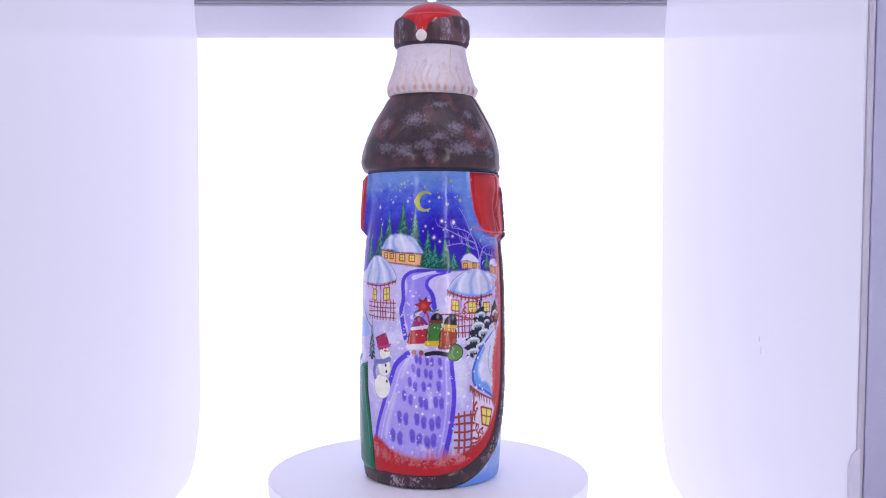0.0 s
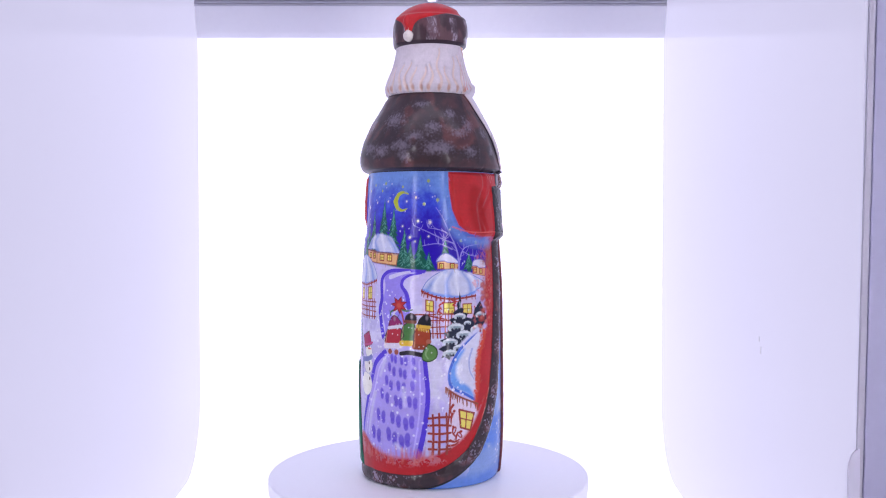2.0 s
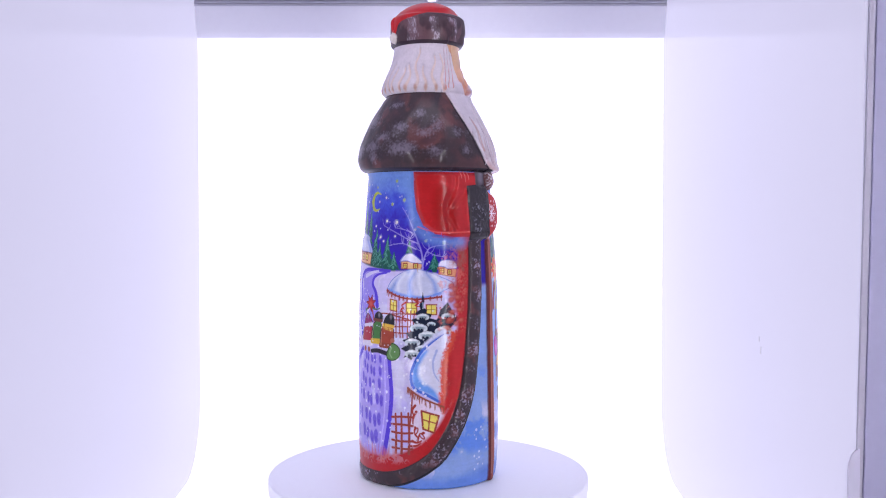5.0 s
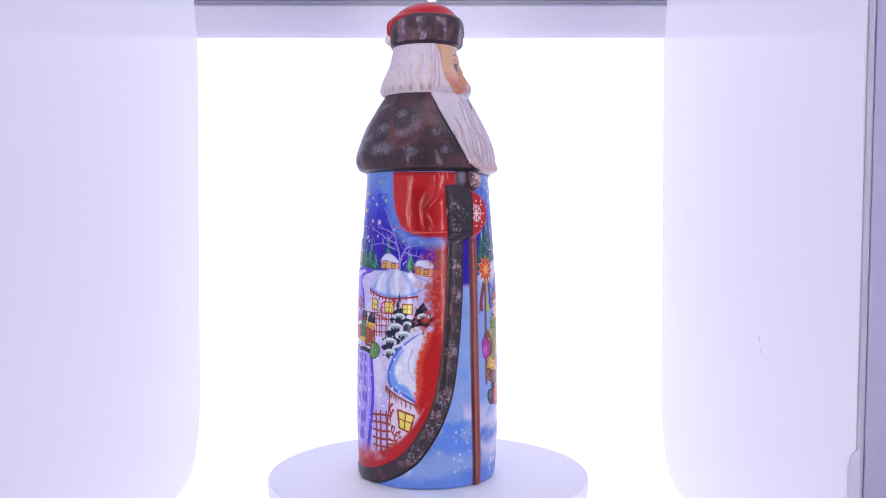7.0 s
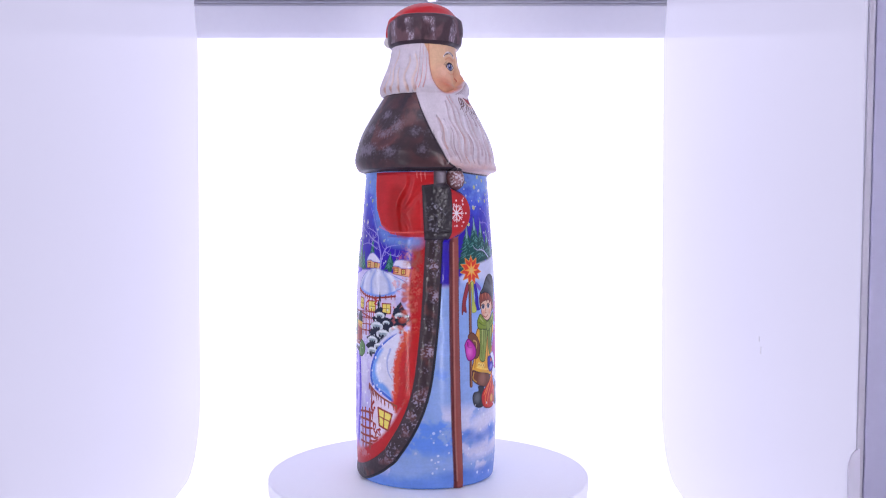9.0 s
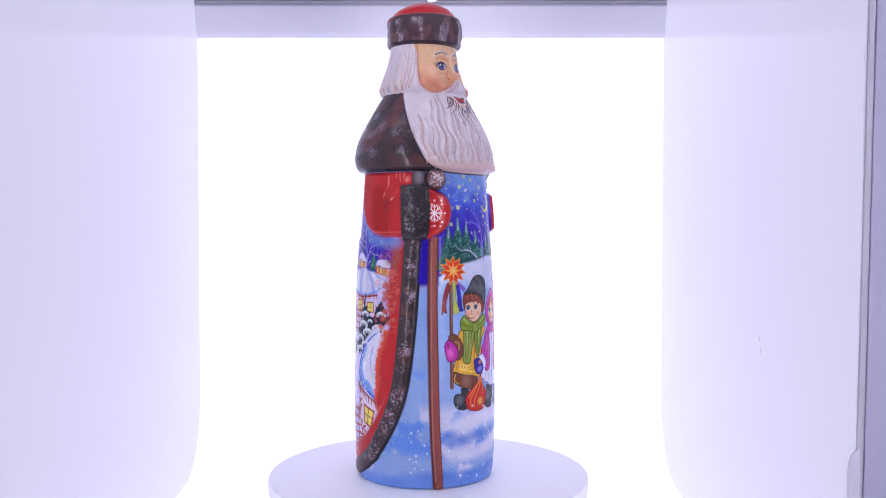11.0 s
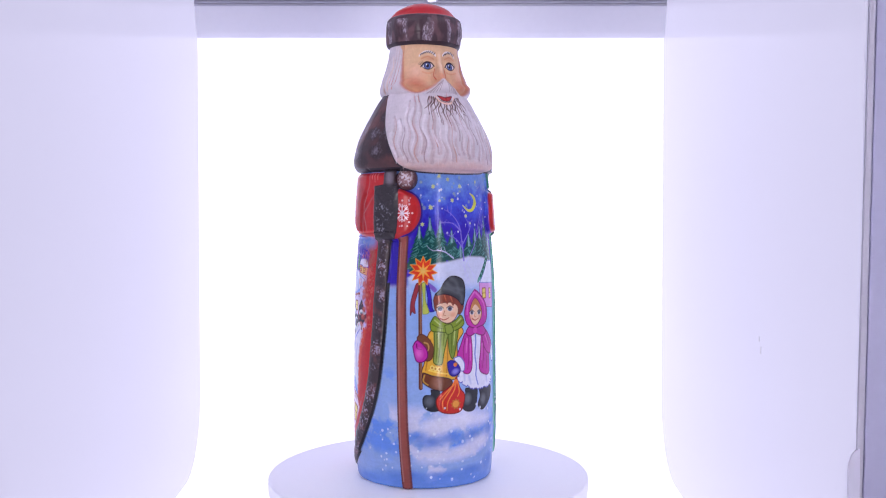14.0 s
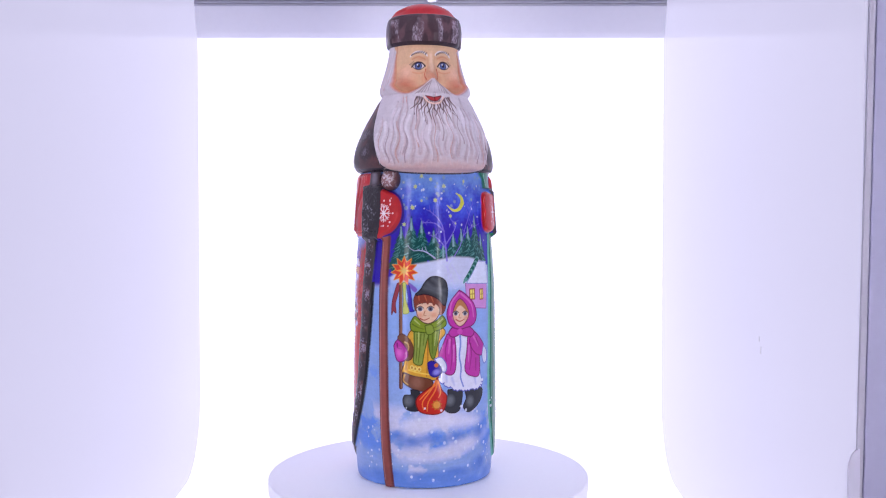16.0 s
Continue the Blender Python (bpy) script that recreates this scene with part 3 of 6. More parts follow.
flecks(110, -182, -104, 28, 112, 0.3, 1.0, WHITE, 7)
flecks(60, -196, -96, 112, 146, 0.25, 0.7, WHITE, 17)
for p in ([(-167.5, 68.9), (-172.4, 51.6), (-175.5, 38.5)], [(-157.5, 94.5), (-161.9, 82.6)], [(-141.7, 74.3), (-140.9, 61.9)], [(-147.9, 32.6), (-141.8, 28.6)], [(-116.5, 94.1), (-118.8, 77.6), (-117.5, 60.9)], [(-172.9, 126.9), (-178.3, 118.2), (-172.7, 110.2)], [(-114.0, 110.6), (-111.7, 102.1), (-116.5, 90.0)]):
    stroke(p, SNOW, 1.6, 1.0, soft=1.2, alpha=0.6)
# hut with lit windows by the wood
fill([(-182.9, 176.2), (-168.7, 174.3), (-168.2, 166.0), (-181.3, 167.7)], lin(226, 176, 124), 0.3, line=lin(150, 84, 60))
fill([(-168.7, 174.3), (-147.4, 172.9), (-148.6, 164.7), (-168.2, 166.0)], TAN, 0.3, line=lin(150, 84, 60))
snow_roof([(-183.6, 176.1), (-180.4, 180.0), (-176.7, 184.7), (-170.7, 187.3), (-162.5, 186.9), (-154.1, 184.9), (-149.8, 179.5), (-146.6, 173.4), (-154.7, 174.1), (-164.5, 174.4), (-172.9, 176.3)], [[(-169.5, 186.4), (-171.5, 181.0), (-168.2, 175.2)], [(-170.7, 186.8), (-177.1, 181.7), (-179.3, 176.6)], [(-158.4, 185.3), (-152.1, 179.5), (-149.2, 174.6)]], [[(-165.1, 186.1), (-161.7, 180.3), (-160.5, 175.3)], [(-174.2, 185.1), (-174.5, 180.9), (-173.6, 177.2)]])
stroke([(-182.8, 175.7), (-168.7, 173.9), (-147.0, 173.0)], lin(120, 60, 60), 0.4, curved=False)
for s, h in [(-177.5, 171.6), (-172.0, 171.3)]:
    pane(s, h, 1.5, 1.9)
for s, h in [(-162.7, 170.3), (-155.0, 170.0)]:
    pane(s, h, 2.1, 2.3, -0.2)
# round-roofed hut with a fence
fill([(-200.4, 148.9), (-181.9, 149.1), (-168.7, 152.7), (-167.7, 133.1), (-197.4, 129.7)], lin(206, 188, 224), 0.4)
stroke([(-181.9, 149.1), (-181.3, 132.3)], lin(124, 110, 190), 0.7, alpha=0.7)
snow_roof([(-210.0, 150.5), (-206.1, 157.7), (-199.1, 165.4), (-189.8, 170.9), (-181.5, 170.3), (-173.9, 165.9), (-169.0, 160.1), (-167.1, 154.4), (-173.7, 152.0), (-182.0, 150.4), (-193.0, 150.2)], [[(-189.6, 169.6), (-196.8, 161.2), (-200.8, 151.9)], [(-187.8, 169.7), (-184.2, 160.5), (-185.0, 151.1)], [(-182.9, 169.0), (-174.9, 162.1), (-171.4, 153.4)]], [[(-191.4, 168.7), (-192.2, 161.0), (-192.2, 152.4)], [(-184.3, 168.5), (-179.2, 160.6), (-177.4, 152.3)]])
fringe([(-202.2, 150.1), (-181.9, 149.6), (-167.6, 153.1)], 22, 3.4, RUST, 61)
stroke([(-202.1, 149.7), (-181.9, 149.1), (-167.6, 152.7)], RUST, 0.6)
pane(*[(-188.6, 142.0)][0], 2.2, 4.2)
pane(*[(-175.7, 142.7)][0], 2.8, 4.6, 0.8)
lattice(-196.5, -167.5, 124, 138, 9, 4, RUST, 0.5, 3)
# far small huts
for roof, wall, win in (([(-118.0, 167.6), (-114.6, 172.2), (-109.8, 173.4), (-104.7, 170.6), (-100.9, 166.5), (-108.9, 166.9), (-112.4, 168.1)], [(-117.1, 167.6), (-111.9, 167.7), (-101.3, 166.0), (-102.2, 161.9), (-117.0, 162.3)], [(-114.0, 164.4), (-106.0, 164.4)]), ([(-89.3, 164.3), (-87.4, 168.0), (-81.9, 168.7), (-77.0, 167.4), (-75.2, 162.8), (-82.1, 162.5), (-84.8, 163.8)], [(-88.9, 163.9), (-84.4, 163.4), (-75.3, 162.0), (-76.5, 156.2), (-89.0, 158.5)], [(-86.7, 161.0), (-80.8, 160.0)])):
    fill(wall, TAN, 0.3, line=lin(150, 84, 60), width=0.25)
    fill(roof, SNOW, 0.4, True, lin(110, 120, 200), 0.3)
    stroke([wall[1], wall[-1]], lin(150, 84, 60), 0.25, alpha=0.4)
    for s, h in win:
        pane(s, h, 1.5, 1.7)
# big hut
fill([(-127.9, 146.4), (-118.1, 141.7), (-87.9, 141.6), (-85.4, 133.7), (-85.5, 121.3), (-117.9, 119.5), (-128.2, 130.7)], lin(212, 194, 224), 0.5)
stroke([(-118.5, 141.3), (-118.4, 123.6)], lin(128, 112, 196), 0.6, alpha=0.7)
pane(*[(-122.8, 135.8)][0], 2.7, 4.0, -0.9)
pane(*[(-108.8, 133.6)][0], 3.9, 4.0)
pane(*[(-94.4, 132.7)][0], 3.7, 3.6)
for p in ([(-115.1, 134.0), (-116.7, 131.5), (-113.8, 129.4), (-115.4, 126.1), (-112.9, 123.7)], [(-113.0, 137.7), (-115.9, 135.6), (-114.2, 132.7)], [(-106.8, 139.8), (-103.9, 137.3), (-106.0, 135.7), (-102.3, 134.8)], [(-103.1, 140.2), (-104.7, 139.0), (-101.4, 137.7)], [(-100.2, 129.5), (-102.3, 127.4), (-99.8, 125.4)], [(-88.0, 133.8), (-86.7, 130.4), (-88.9, 127.6)]):
    stroke(p, lin(188, 50, 44), 0.7, 0.35)
lattice(-124.0, -103.0, 112, 131, 8, 4, RUST, 0.5, 4)
stroke([(-133.9, 128.8), (-128.1, 129.0), (-120.6, 127.6), (-110.9, 125.4)], RUST, 0.55)
snow_roof([(-128.4, 147.2), (-125.2, 152.7), (-120.0, 157.3), (-113.1, 160.7), (-105.6, 161.9), (-96.3, 159.9), (-87.7, 156.5), (-77.7, 151.2), (-85.2, 146.5), (-93.9, 143.0), (-102.3, 141.4), (-112.2, 142.2), (-121.5, 144.1)], [[(-110.6, 160.3), (-119.9, 153.2), (-124.7, 146.5)], [(-105.6, 160.7), (-110.1, 152.5), (-109.3, 143.1)], [(-98.4, 159.5), (-92.6, 152.4), (-91.0, 144.2)], [(-87.8, 155.2), (-85.2, 151.0), (-86.6, 146.9)]], [[(-114.0, 158.2), (-119.0, 151.6), (-118.5, 145.4)], [(-103.0, 160.3), (-103.1, 152.5), (-101.4, 143.5)], [(-92.1, 157.3), (-86.9, 151.5), (-87.9, 146.6)]])
stroke([(-127.4, 146.9), (-118.1, 143.8), (-108.8, 142.2), (-98.5, 141.8), (-87.9, 144.5)], lin(96, 142, 226), 1.0, alpha=0.7, soft=0.6)
fringe([(-128.4, 146.4), (-118.1, 142.1), (-104.7, 140.6), (-87.1, 142.4)], 34, 3.6, RUST, 62)
stroke([(-128.4, 146.0), (-118.1, 141.7), (-104.7, 140.2), (-87.1, 142.0)], RUST, 0.7)
# snow-laden firs
dark = lin(26, 32, 52)
fill([(-82.6, 138.1), (-79.9, 133.1), (-77.1, 128.8), (-73.1, 126.1), (-77.2, 122.1), (-82.8, 117.4), (-89.0, 117.7), (-93.2, 122.0), (-89.8, 126.8), (-88.0, 132.5)], dark, 0.5)
fill([(-100.6, 145.5), (-99.4, 138.9), (-100.6, 134.4), (-97.3, 132.7), (-98.2, 130.3), (-94.0, 129.4), (-95.3, 126.5), (-90.2, 125.2), (-92.4, 122.3), (-86.4, 120.9), (-82.8, 118.3), (-87.3, 115.2), (-91.6, 112.0), (-96.6, 109.7), (-98.2, 105.6), (-101.5, 104.0), (-102.3, 99.9), (-107.2, 98.2), (-108.8, 95.7), (-112.1, 98.2), (-114.5, 97.3), (-112.5, 101.5), (-116.6, 103.8), (-111.7, 107.2), (-115.4, 110.1), (-110.4, 112.2), (-112.9, 115.5), (-108.0, 117.2), (-110.5, 120.4), (-106.0, 122.1), (-108.8, 125.4), (-103.9, 127.0), (-106.0, 130.3), (-102.3, 132.8), (-103.1, 136.1), (-101.4, 139.4)], dark, 0.35)
for k, (s, h) in enumerate([(-100.6, 128.3), (-103.5, 120.5), (-97.4, 115.0), (-108.0, 109.8), (-101.1, 105.2), (-108.0, 101.5), (-85.5, 118.4), (-82.7, 128.6), (-94.5, 122.8)]):
    big = (4.0, 5.4, 5.4, 4.8, 4.2, 4.8, 5.6, 4.0, 2.6)[k]
    snow_clump(s, h, big, big * 0.68, 70 + k)
stroke([(-100.6, 137.7), (-100.2, 134.0)], lin(120, 140, 160), 0.6, 0.3)
flecks(46, -125, -72, 92, 140, 0.3, 0.7, lin(214, 222, 230), 8)
# three carol singers seen from behind, as plain painted shapes, with a star and a sack
for p, rgb in (([(-146.7, 132.6), (-152.0, 130.6), (-152.7, 127.6)], lin(70, 110, 90)), ([(-147.3, 132.2), (-149.9, 129.0), (-147.2, 127.1)], lin(214, 206, 220)), ([(-144.2, 132.8), (-139.6, 131.4), (-135.4, 132.4)], lin(80, 110, 80)), ([(-144.8, 132.7), (-143.0, 128.7), (-141.2, 120.4)], lin(170, 70, 60))):
    stroke(p, rgb, 0.9, 0.4)
star_shape(*[(-145.8, 135.6)][0], 6.4, 3.2, 7, lin(188, 44, 48), lin(112, 24, 30), 0.3)
oval(*[(-145.8, 135.2)][0], 1.8, 1.8, lin(206, 80, 66), soft=0.8)
stroke([(-143.8, 100.1), (-137.2, 101.0), (-128.4, 99.6)], lin(34, 30, 40), 1.5, 1.7)
for coat, rgb, hem, hood, cap, trimmed in (([(-155.5, 116.7), (-150.4, 118.9), (-144.6, 118.5), (-142.2, 113.2), (-144.4, 105.9), (-156.9, 105.1), (-157.0, 111.0)], lin(176, 44, 58), lin(222, 216, 228), [(-154.0, 118.5), (-153.3, 123.7), (-149.8, 127.8), (-145.9, 125.5), (-143.4, 120.2)], lin(148, 40, 100), lin(222, 216, 228)), ([(-142.3, 120.3), (-138.5, 123.1), (-133.8, 122.1), (-133.3, 114.7), (-134.2, 107.9), (-143.3, 107.7), (-143.9, 113.9)], lin(66, 118, 56), lin(216, 178, 50), [(-140.6, 123.8), (-140.1, 127.6), (-136.4, 129.9), (-132.9, 127.6), (-133.3, 123.4)], lin(28, 26, 34), lin(110, 62, 46)), ([(-133.3, 118.8), (-128.5, 120.3), (-123.1, 118.5), (-122.2, 111.9), (-124.4, 105.2), (-133.7, 105.5), (-134.2, 112.1)], lin(160, 66, 44), lin(140, 62, 40), [(-131.4, 120.6), (-130.0, 125.6), (-125.4, 129.1), (-122.3, 125.9), (-123.1, 119.7)], lin(36, 38, 44), lin(222, 180, 70))):
    fill(coat, rgb, 0.3, True, INK2, 0.35)
    stroke([coat[4], coat[5]], hem, 2.0)
    stroke([coat[0], coat[5]], lin(236, 190, 150), 0.4, alpha=0.35)
    fill(hood, cap, 0.3, True, INK2, 0.3)
    stroke([hood[0], hood[-1]], trimmed, 1.2)
    oval(hood[2][0] + 0.6, hood[2][1] - 2.4, 0.9, 1.5, lin(170, 160, 176), soft=0.6, alpha=0.5)
for p in ([(-143.4, 116.9), (-141.6, 113.2), (-143.9, 110.5)], [(-156.3, 114.5), (-158.7, 109.6)], [(-133.3, 116.7), (-134.7, 112.9), (-133.7, 109.6)]):
    stroke(p, INK2, 0.5, 0.3, alpha=0.8)
for k in range(7):
    stroke([(s, h) for s, h in (np.array([(-130.9, 119.0)][0]) + (1.2 * k, -0.2 * k), np.array([(-130.9, 117.3)][0]) + (1.2 * k, -0.2 * k))], lin(230, 190, 80), 0.4, 0.2)
for s, h in [(-152.9, 101.2), (-147.5, 101.0)]:
    oval(s, h, 1.7, 2.0, lin(158, 84, 70))
oval(*[(-123.5, 109.4)][0], 1.9, 1.7, lin(170, 100, 80))
fill([(-124.0, 107.3), (-120.9, 106.6), (-117.9, 103.8), (-117.5, 99.7), (-119.6, 96.3), (-124.3, 94.8), (-128.0, 96.7), (-127.5, 101.7)], lin(92, 134, 74), 0.35, True, lin(44, 70, 36), 0.4)
stroke([(-124.4, 103.9), (-125.7, 100.1), (-123.9, 96.9)], lin(150, 186, 130), 0.8, 0.4, alpha=0.6)
flecks(44, -167, -113, 94, 122, 0.3, 0.6, WHITE, 9)
# snowman
snowblue = lin(140, 150, 190)
fill([(-219.6, 123.0), (-202.2, 122.1), (-195.3, 112.4), (-204.4, 108.9), (-219.5, 109.7)], ICE, 0.6, True)
stroke([(-212.5, 136.8), (-202.3, 124.7), (-191.9, 117.1)], lin(60, 80, 130), 0.8, alpha=0.7)
fir(-191.4, 94.9, 122, 4.5, lin(30, 52, 74), lin(140, 170, 190), 31)
for s, h, a, b in ((-179.7, 74.3, 8.0, 8.8), (-177.4, 88.8, 6.2, 6.4), (-176.9, 99.0, 5.2, 4.6)):
    oval(s, h, a + 0.4, b + 0.4, snowblue)
    oval(s, h, a, b, lin(238, 236, 226))
for s, h in ([(-175.8, 90.3), (-175.2, 85.7), (-174.6, 78.6)]):
    oval(s, h, 0.9, 1.3, INK2)
stroke([(-186.9, 92.0), (-178.0, 93.0), (-172.6, 95.2)], lin(110, 118, 180), 1.8)
stroke([(-185.5, 92.2), (-188.3, 85.5), (-186.8, 80.2)], lin(110, 118, 180), 1.6)
fill([(-186.4, 109.9), (-176.0, 114.2), (-172.1, 104.8), (-182.9, 101.4)], lin(170, 24, 84), 0.3, line=lin(90, 10, 50))
stroke([(-184.2, 103.4), (-177.5, 104.0), (-171.6, 106.1)], lin(190, 60, 120), 0.8)
stroke([(-176.9, 101.1), (-172.6, 101.0)], lin(220, 80, 40), 0.8, 0.2)
for s, h in ([(-179.2, 102.1), (-175.8, 102.9)]):
    oval(s, h, 0.5, 0.7, INK)
# great snowy roof and hut by the hem
fill([(-107.2, 70.3), (-97.0, 65.1), (-86.3, 60.2), (-83.1, 46.2), (-92.8, 34.5), (-104.4, 28.8), (-109.3, 31.0), (-108.5, 53.8)], lin(226, 208, 226), 1.0)

# -- the picture on the front: night wood, star lantern and two children as plain painted shapes
flecks(26, -30, 56, 205, 233, 0.8, 1.3, lin(150, 172, 140), 15, 0.6)
flecks(60, -36, 58, 172, 226, 0.3, 0.8, lin(226, 226, 226), 16)
for s, h, r in [(-13.9, 230.2, 1.6), (-19.0, 222.4, 1.8), (4.6, 222.9, 1.7), (-21.1, 207.0, 1.9), (-2.8, 212.4, 1.7), (9.7, 200.8, 1.5), (-27.7, 194.6, 1.6), (-13.8, 212.0, 1.1), (-6.3, 227.8, 1.5), (23.9, 226.6, 1.4), (14.0, 195.4, 1.0)]:
    star_shape(s, h, r * 1.1, r * 0.65, 6, lin(192, 198, 132))
stroke([(15.7, 217.6), (20.6, 214.7), (21.4, 210.5)], lin(206, 206, 70), 0.4, 1.9)
stroke([(21.4, 210.5), (17.7, 205.9), (12.4, 205.0), (7.1, 208.7)], lin(206, 206, 70), 1.9, 0.3)
# wood and snow slope
for s, h, top, half, seed in [(-33.8, 161.4, 174, 6.5, 41), (-30.1, 163.1, 192, 7.5, 42), (-21.8, 166.5, 198, 8.0, 43), (-13.7, 168.2, 196, 7.5, 44), (-4.3, 169.0, 189, 6.5, 45), (3.1, 169.7, 178, 5.0, 46), (11.5, 169.6, 186, 6.0, 47), (19.0, 169.5, 190, 6.0, 48), (25.7, 169.3, 192, 6.0, 49), (33.9, 167.4, 200, 7.0, 50), (41.4, 163.7, 186, 6.0, 51)]:
    fir(s, h, top, half * 1.25, lin(16, 72, 68), lin(84, 150, 146), seed)
    stroke([(s, top - 7), (s, top + 0.5)], lin(150, 186, 200), 0.9, 0.4, soft=0.5, alpha=0.7)
fill([(-38.3, 155.5), (-30.1, 161.4), (-18.4, 165.7), (-5.6, 167.7), (10.1, 170.9), (25.7, 170.1), (39.2, 167.2), (51.0, 163.3), (50.4, 141.7), (9.3, 139.8), (-16.1, 144.3), (-37.1, 143.9)], lin(198, 204, 230), 1.2)
w, f = area([(-38.2, 152.1), (-20.4, 152.5), (9.3, 148.1), (50.7, 148.2), (49.6, 124.5), (-37.9, 127.2)], 6.0)
COL[w] += (np.array(lin(140, 170, 224)) - COL[w]) * f[..., None]
twig(lin(126, 110, 208), 0.9, [(5.8, 168.0), (4.8, 180.5), (3.2, 192.1), (-1.2, 199.6), (-7.5, 204.5)], [(4.1, 189.6), (-3.1, 195.4), (-12.9, 195.8)], [(5.1, 177.2), (-0.6, 183.8), (-5.9, 186.3)], [(5.7, 180.5), (10.6, 187.1), (13.9, 192.9), (11.5, 197.1)], [(12.0, 171.3), (18.5, 180.3), (23.7, 192.9), (32.3, 208.9)], [(21.0, 186.2), (29.2, 192.0), (35.7, 193.7)])
twig(lin(196, 196, 238), 0.7, [(-3.4, 169.8), (-11.1, 174.8), (-19.8, 175.6)], [(5.3, 164.7), (8.7, 156.4), (12.1, 147.2)], [(10.1, 170.5), (6.1, 162.2), (7.6, 152.3)], [(9.9, 164.7), (15.3, 156.2), (18.0, 149.9)])
# pink house
fill([(21.2, 151.0), (47.2, 149.7), (45.4, 130.9), (21.9, 133.0)], lin(206, 142, 206), 0.4, line=lin(150, 70, 150), width=0.3)
fill([(22.2, 151.0), (29.9, 159.9), (35.3, 166.9), (47.9, 166.5), (49.5, 149.6)], lin(220, 226, 244), 0.5, line=lin(130, 150, 210), width=0.3)
for k in range(16):
    f = k / 15
    (s0, h0), (s1, h1) = [(33.3, 168.3), (20.7, 153.1)]
    s, h = s0 + (s1 - s0) * f, h0 + (h1 - h0) * f
    stroke([(s + 2.2 - 1.2 * f, h + 0.6), (s, h), (s - 2.0 + f, h - 1.6)], lin(20, 90, 78) if k % 3 else lin(90, 150, 144), 1.7, 0.7)
pane(27.7, 142.7, 2.6, 3.8)
pane(38.6, 142.1, 2.2, 3.8)
# star lantern, ribbons and pole
fill([(-24.6, 152.7), (-21.2, 151.1), (-17.0, 147.4), (-18.6, 144.9), (-22.9, 149.0)], lin(124, 92, 190), 0.35, True)
fill([(-32.1, 151.3), (-29.4, 151.3), (-31.6, 143.0), (-33.3, 136.3), (-32.8, 129.7), (-35.1, 130.9), (-36.5, 128.3), (-36.1, 137.5), (-34.3, 144.6)], lin(152, 50, 60), 0.35, True, lin(104, 30, 44), 0.3)
fill([(-25.5, 152.2), (-22.9, 149.8), (-21.2, 142.4), (-20.3, 133.7), (-19.0, 131.3), (-21.9, 130.8), (-24.1, 132.4), (-23.7, 140.7)], lin(50, 36, 176), 0.35, True, lin(34, 22, 120), 0.3)
fill([(-28.1, 151.4), (-25.5, 151.4), (-25.4, 139.8), (-22.8, 130.8), (-26.2, 129.1), (-27.5, 130.7), (-27.1, 140.6)], lin(186, 194, 84), 0.35, True, lin(130, 140, 60), 0.25)
stroke([(-29.3, 154.2), (-29.2, 127.3), (-28.8, 75.0)], lin(96, 54, 42), 1.3, 1.4)
stroke([(-28.8, 153.4), (-28.8, 127.3), (-28.4, 75.0)], lin(150, 100, 74), 0.5)
star_shape(-27.0, 160.7, 10.6, 6.6, 11, lin(214, 60, 34), lin(226, 150, 50))
star_shape(-27.0, 160.7, 7.0, 2.6, 8, lin(240, 150, 50))
star_shape(-27.0, 160.7, 4.4, 1.6, 8, lin(226, 176, 92))
# boy
line = lin(92, 50, 40)
fill([(-21.1, 117.6), (-24.4, 110.9), (-26.1, 94.3), (-27.8, 85.9), (-18.1, 82.9), (-3.1, 80.7), (-0.5, 90.1), (-1.3, 106.8), (3.8, 114.9), (0.4, 119.1), (-12.0, 116.8)], lin(222, 166, 54), 0.35, True, line, 0.35)
for p in ([(-21.9, 110.1), (-23.6, 98.5), (-25.2, 88.1)], [(-9.2, 111.0), (-9.2, 94.5), (-10.0, 83.7)], [(-3.8, 111.0), (-4.7, 94.4), (-5.5, 82.8)]):
    stroke(p, lin(168, 108, 36), 0.7, 0.4, alpha=0.8)
stroke([(-22.7, 88.1), (-16.1, 86.2), (-5.5, 84.5)], lin(240, 206, 90), 0.6, 0.4)
for s, h in [(-20.6, 89.9), (-18.2, 89.1), (-15.3, 88.7)]:
    oval(s, h, 1.5, 1.8, lin(236, 210, 110))
    oval(s, h, 0.7, 0.9, lin(190, 130, 50))
fill([(-26.9, 86.3), (-19.4, 83.7), (-7.2, 81.2), (-5.5, 76.2), (-8.8, 72.9), (-16.1, 72.9), (-23.5, 76.1), (-27.8, 80.1)], lin(112, 62, 42), 0.35, True, INK2, 0.35)
stroke([(-26.1, 84.3), (-26.9, 80.1), (-23.5, 77.3)], lin(190, 140, 60), 0.6, 0.4)
oval(*[(-16.9, 78.7)][0], 4.0, 4.5, lin(150, 104, 86), soft=2.0, alpha=0.7)
fill([(-21.4, 73.7), (-15.3, 72.5), (-14.5, 64.7), (-15.3, 58.8), (-21.0, 57.9), (-25.6, 60.2), (-27.3, 65.1), (-26.0, 69.3), (-21.4, 69.9)], lin(46, 48, 54), 0.35, True, INK, 0.35)
oval(*[(-22.7, 65.3)][0], 3.0, 3.4, lin(106, 110, 120), soft=1.6, alpha=0.75)
fill([(-31.3, 112.3), (-28.3, 114.5), (-23.6, 111.7), (-19.8, 105.2), (-20.6, 96.9), (-25.2, 95.1), (-28.2, 101.6), (-30.9, 106.5)], lin(116, 68, 48), 0.4, True, line, 0.4)
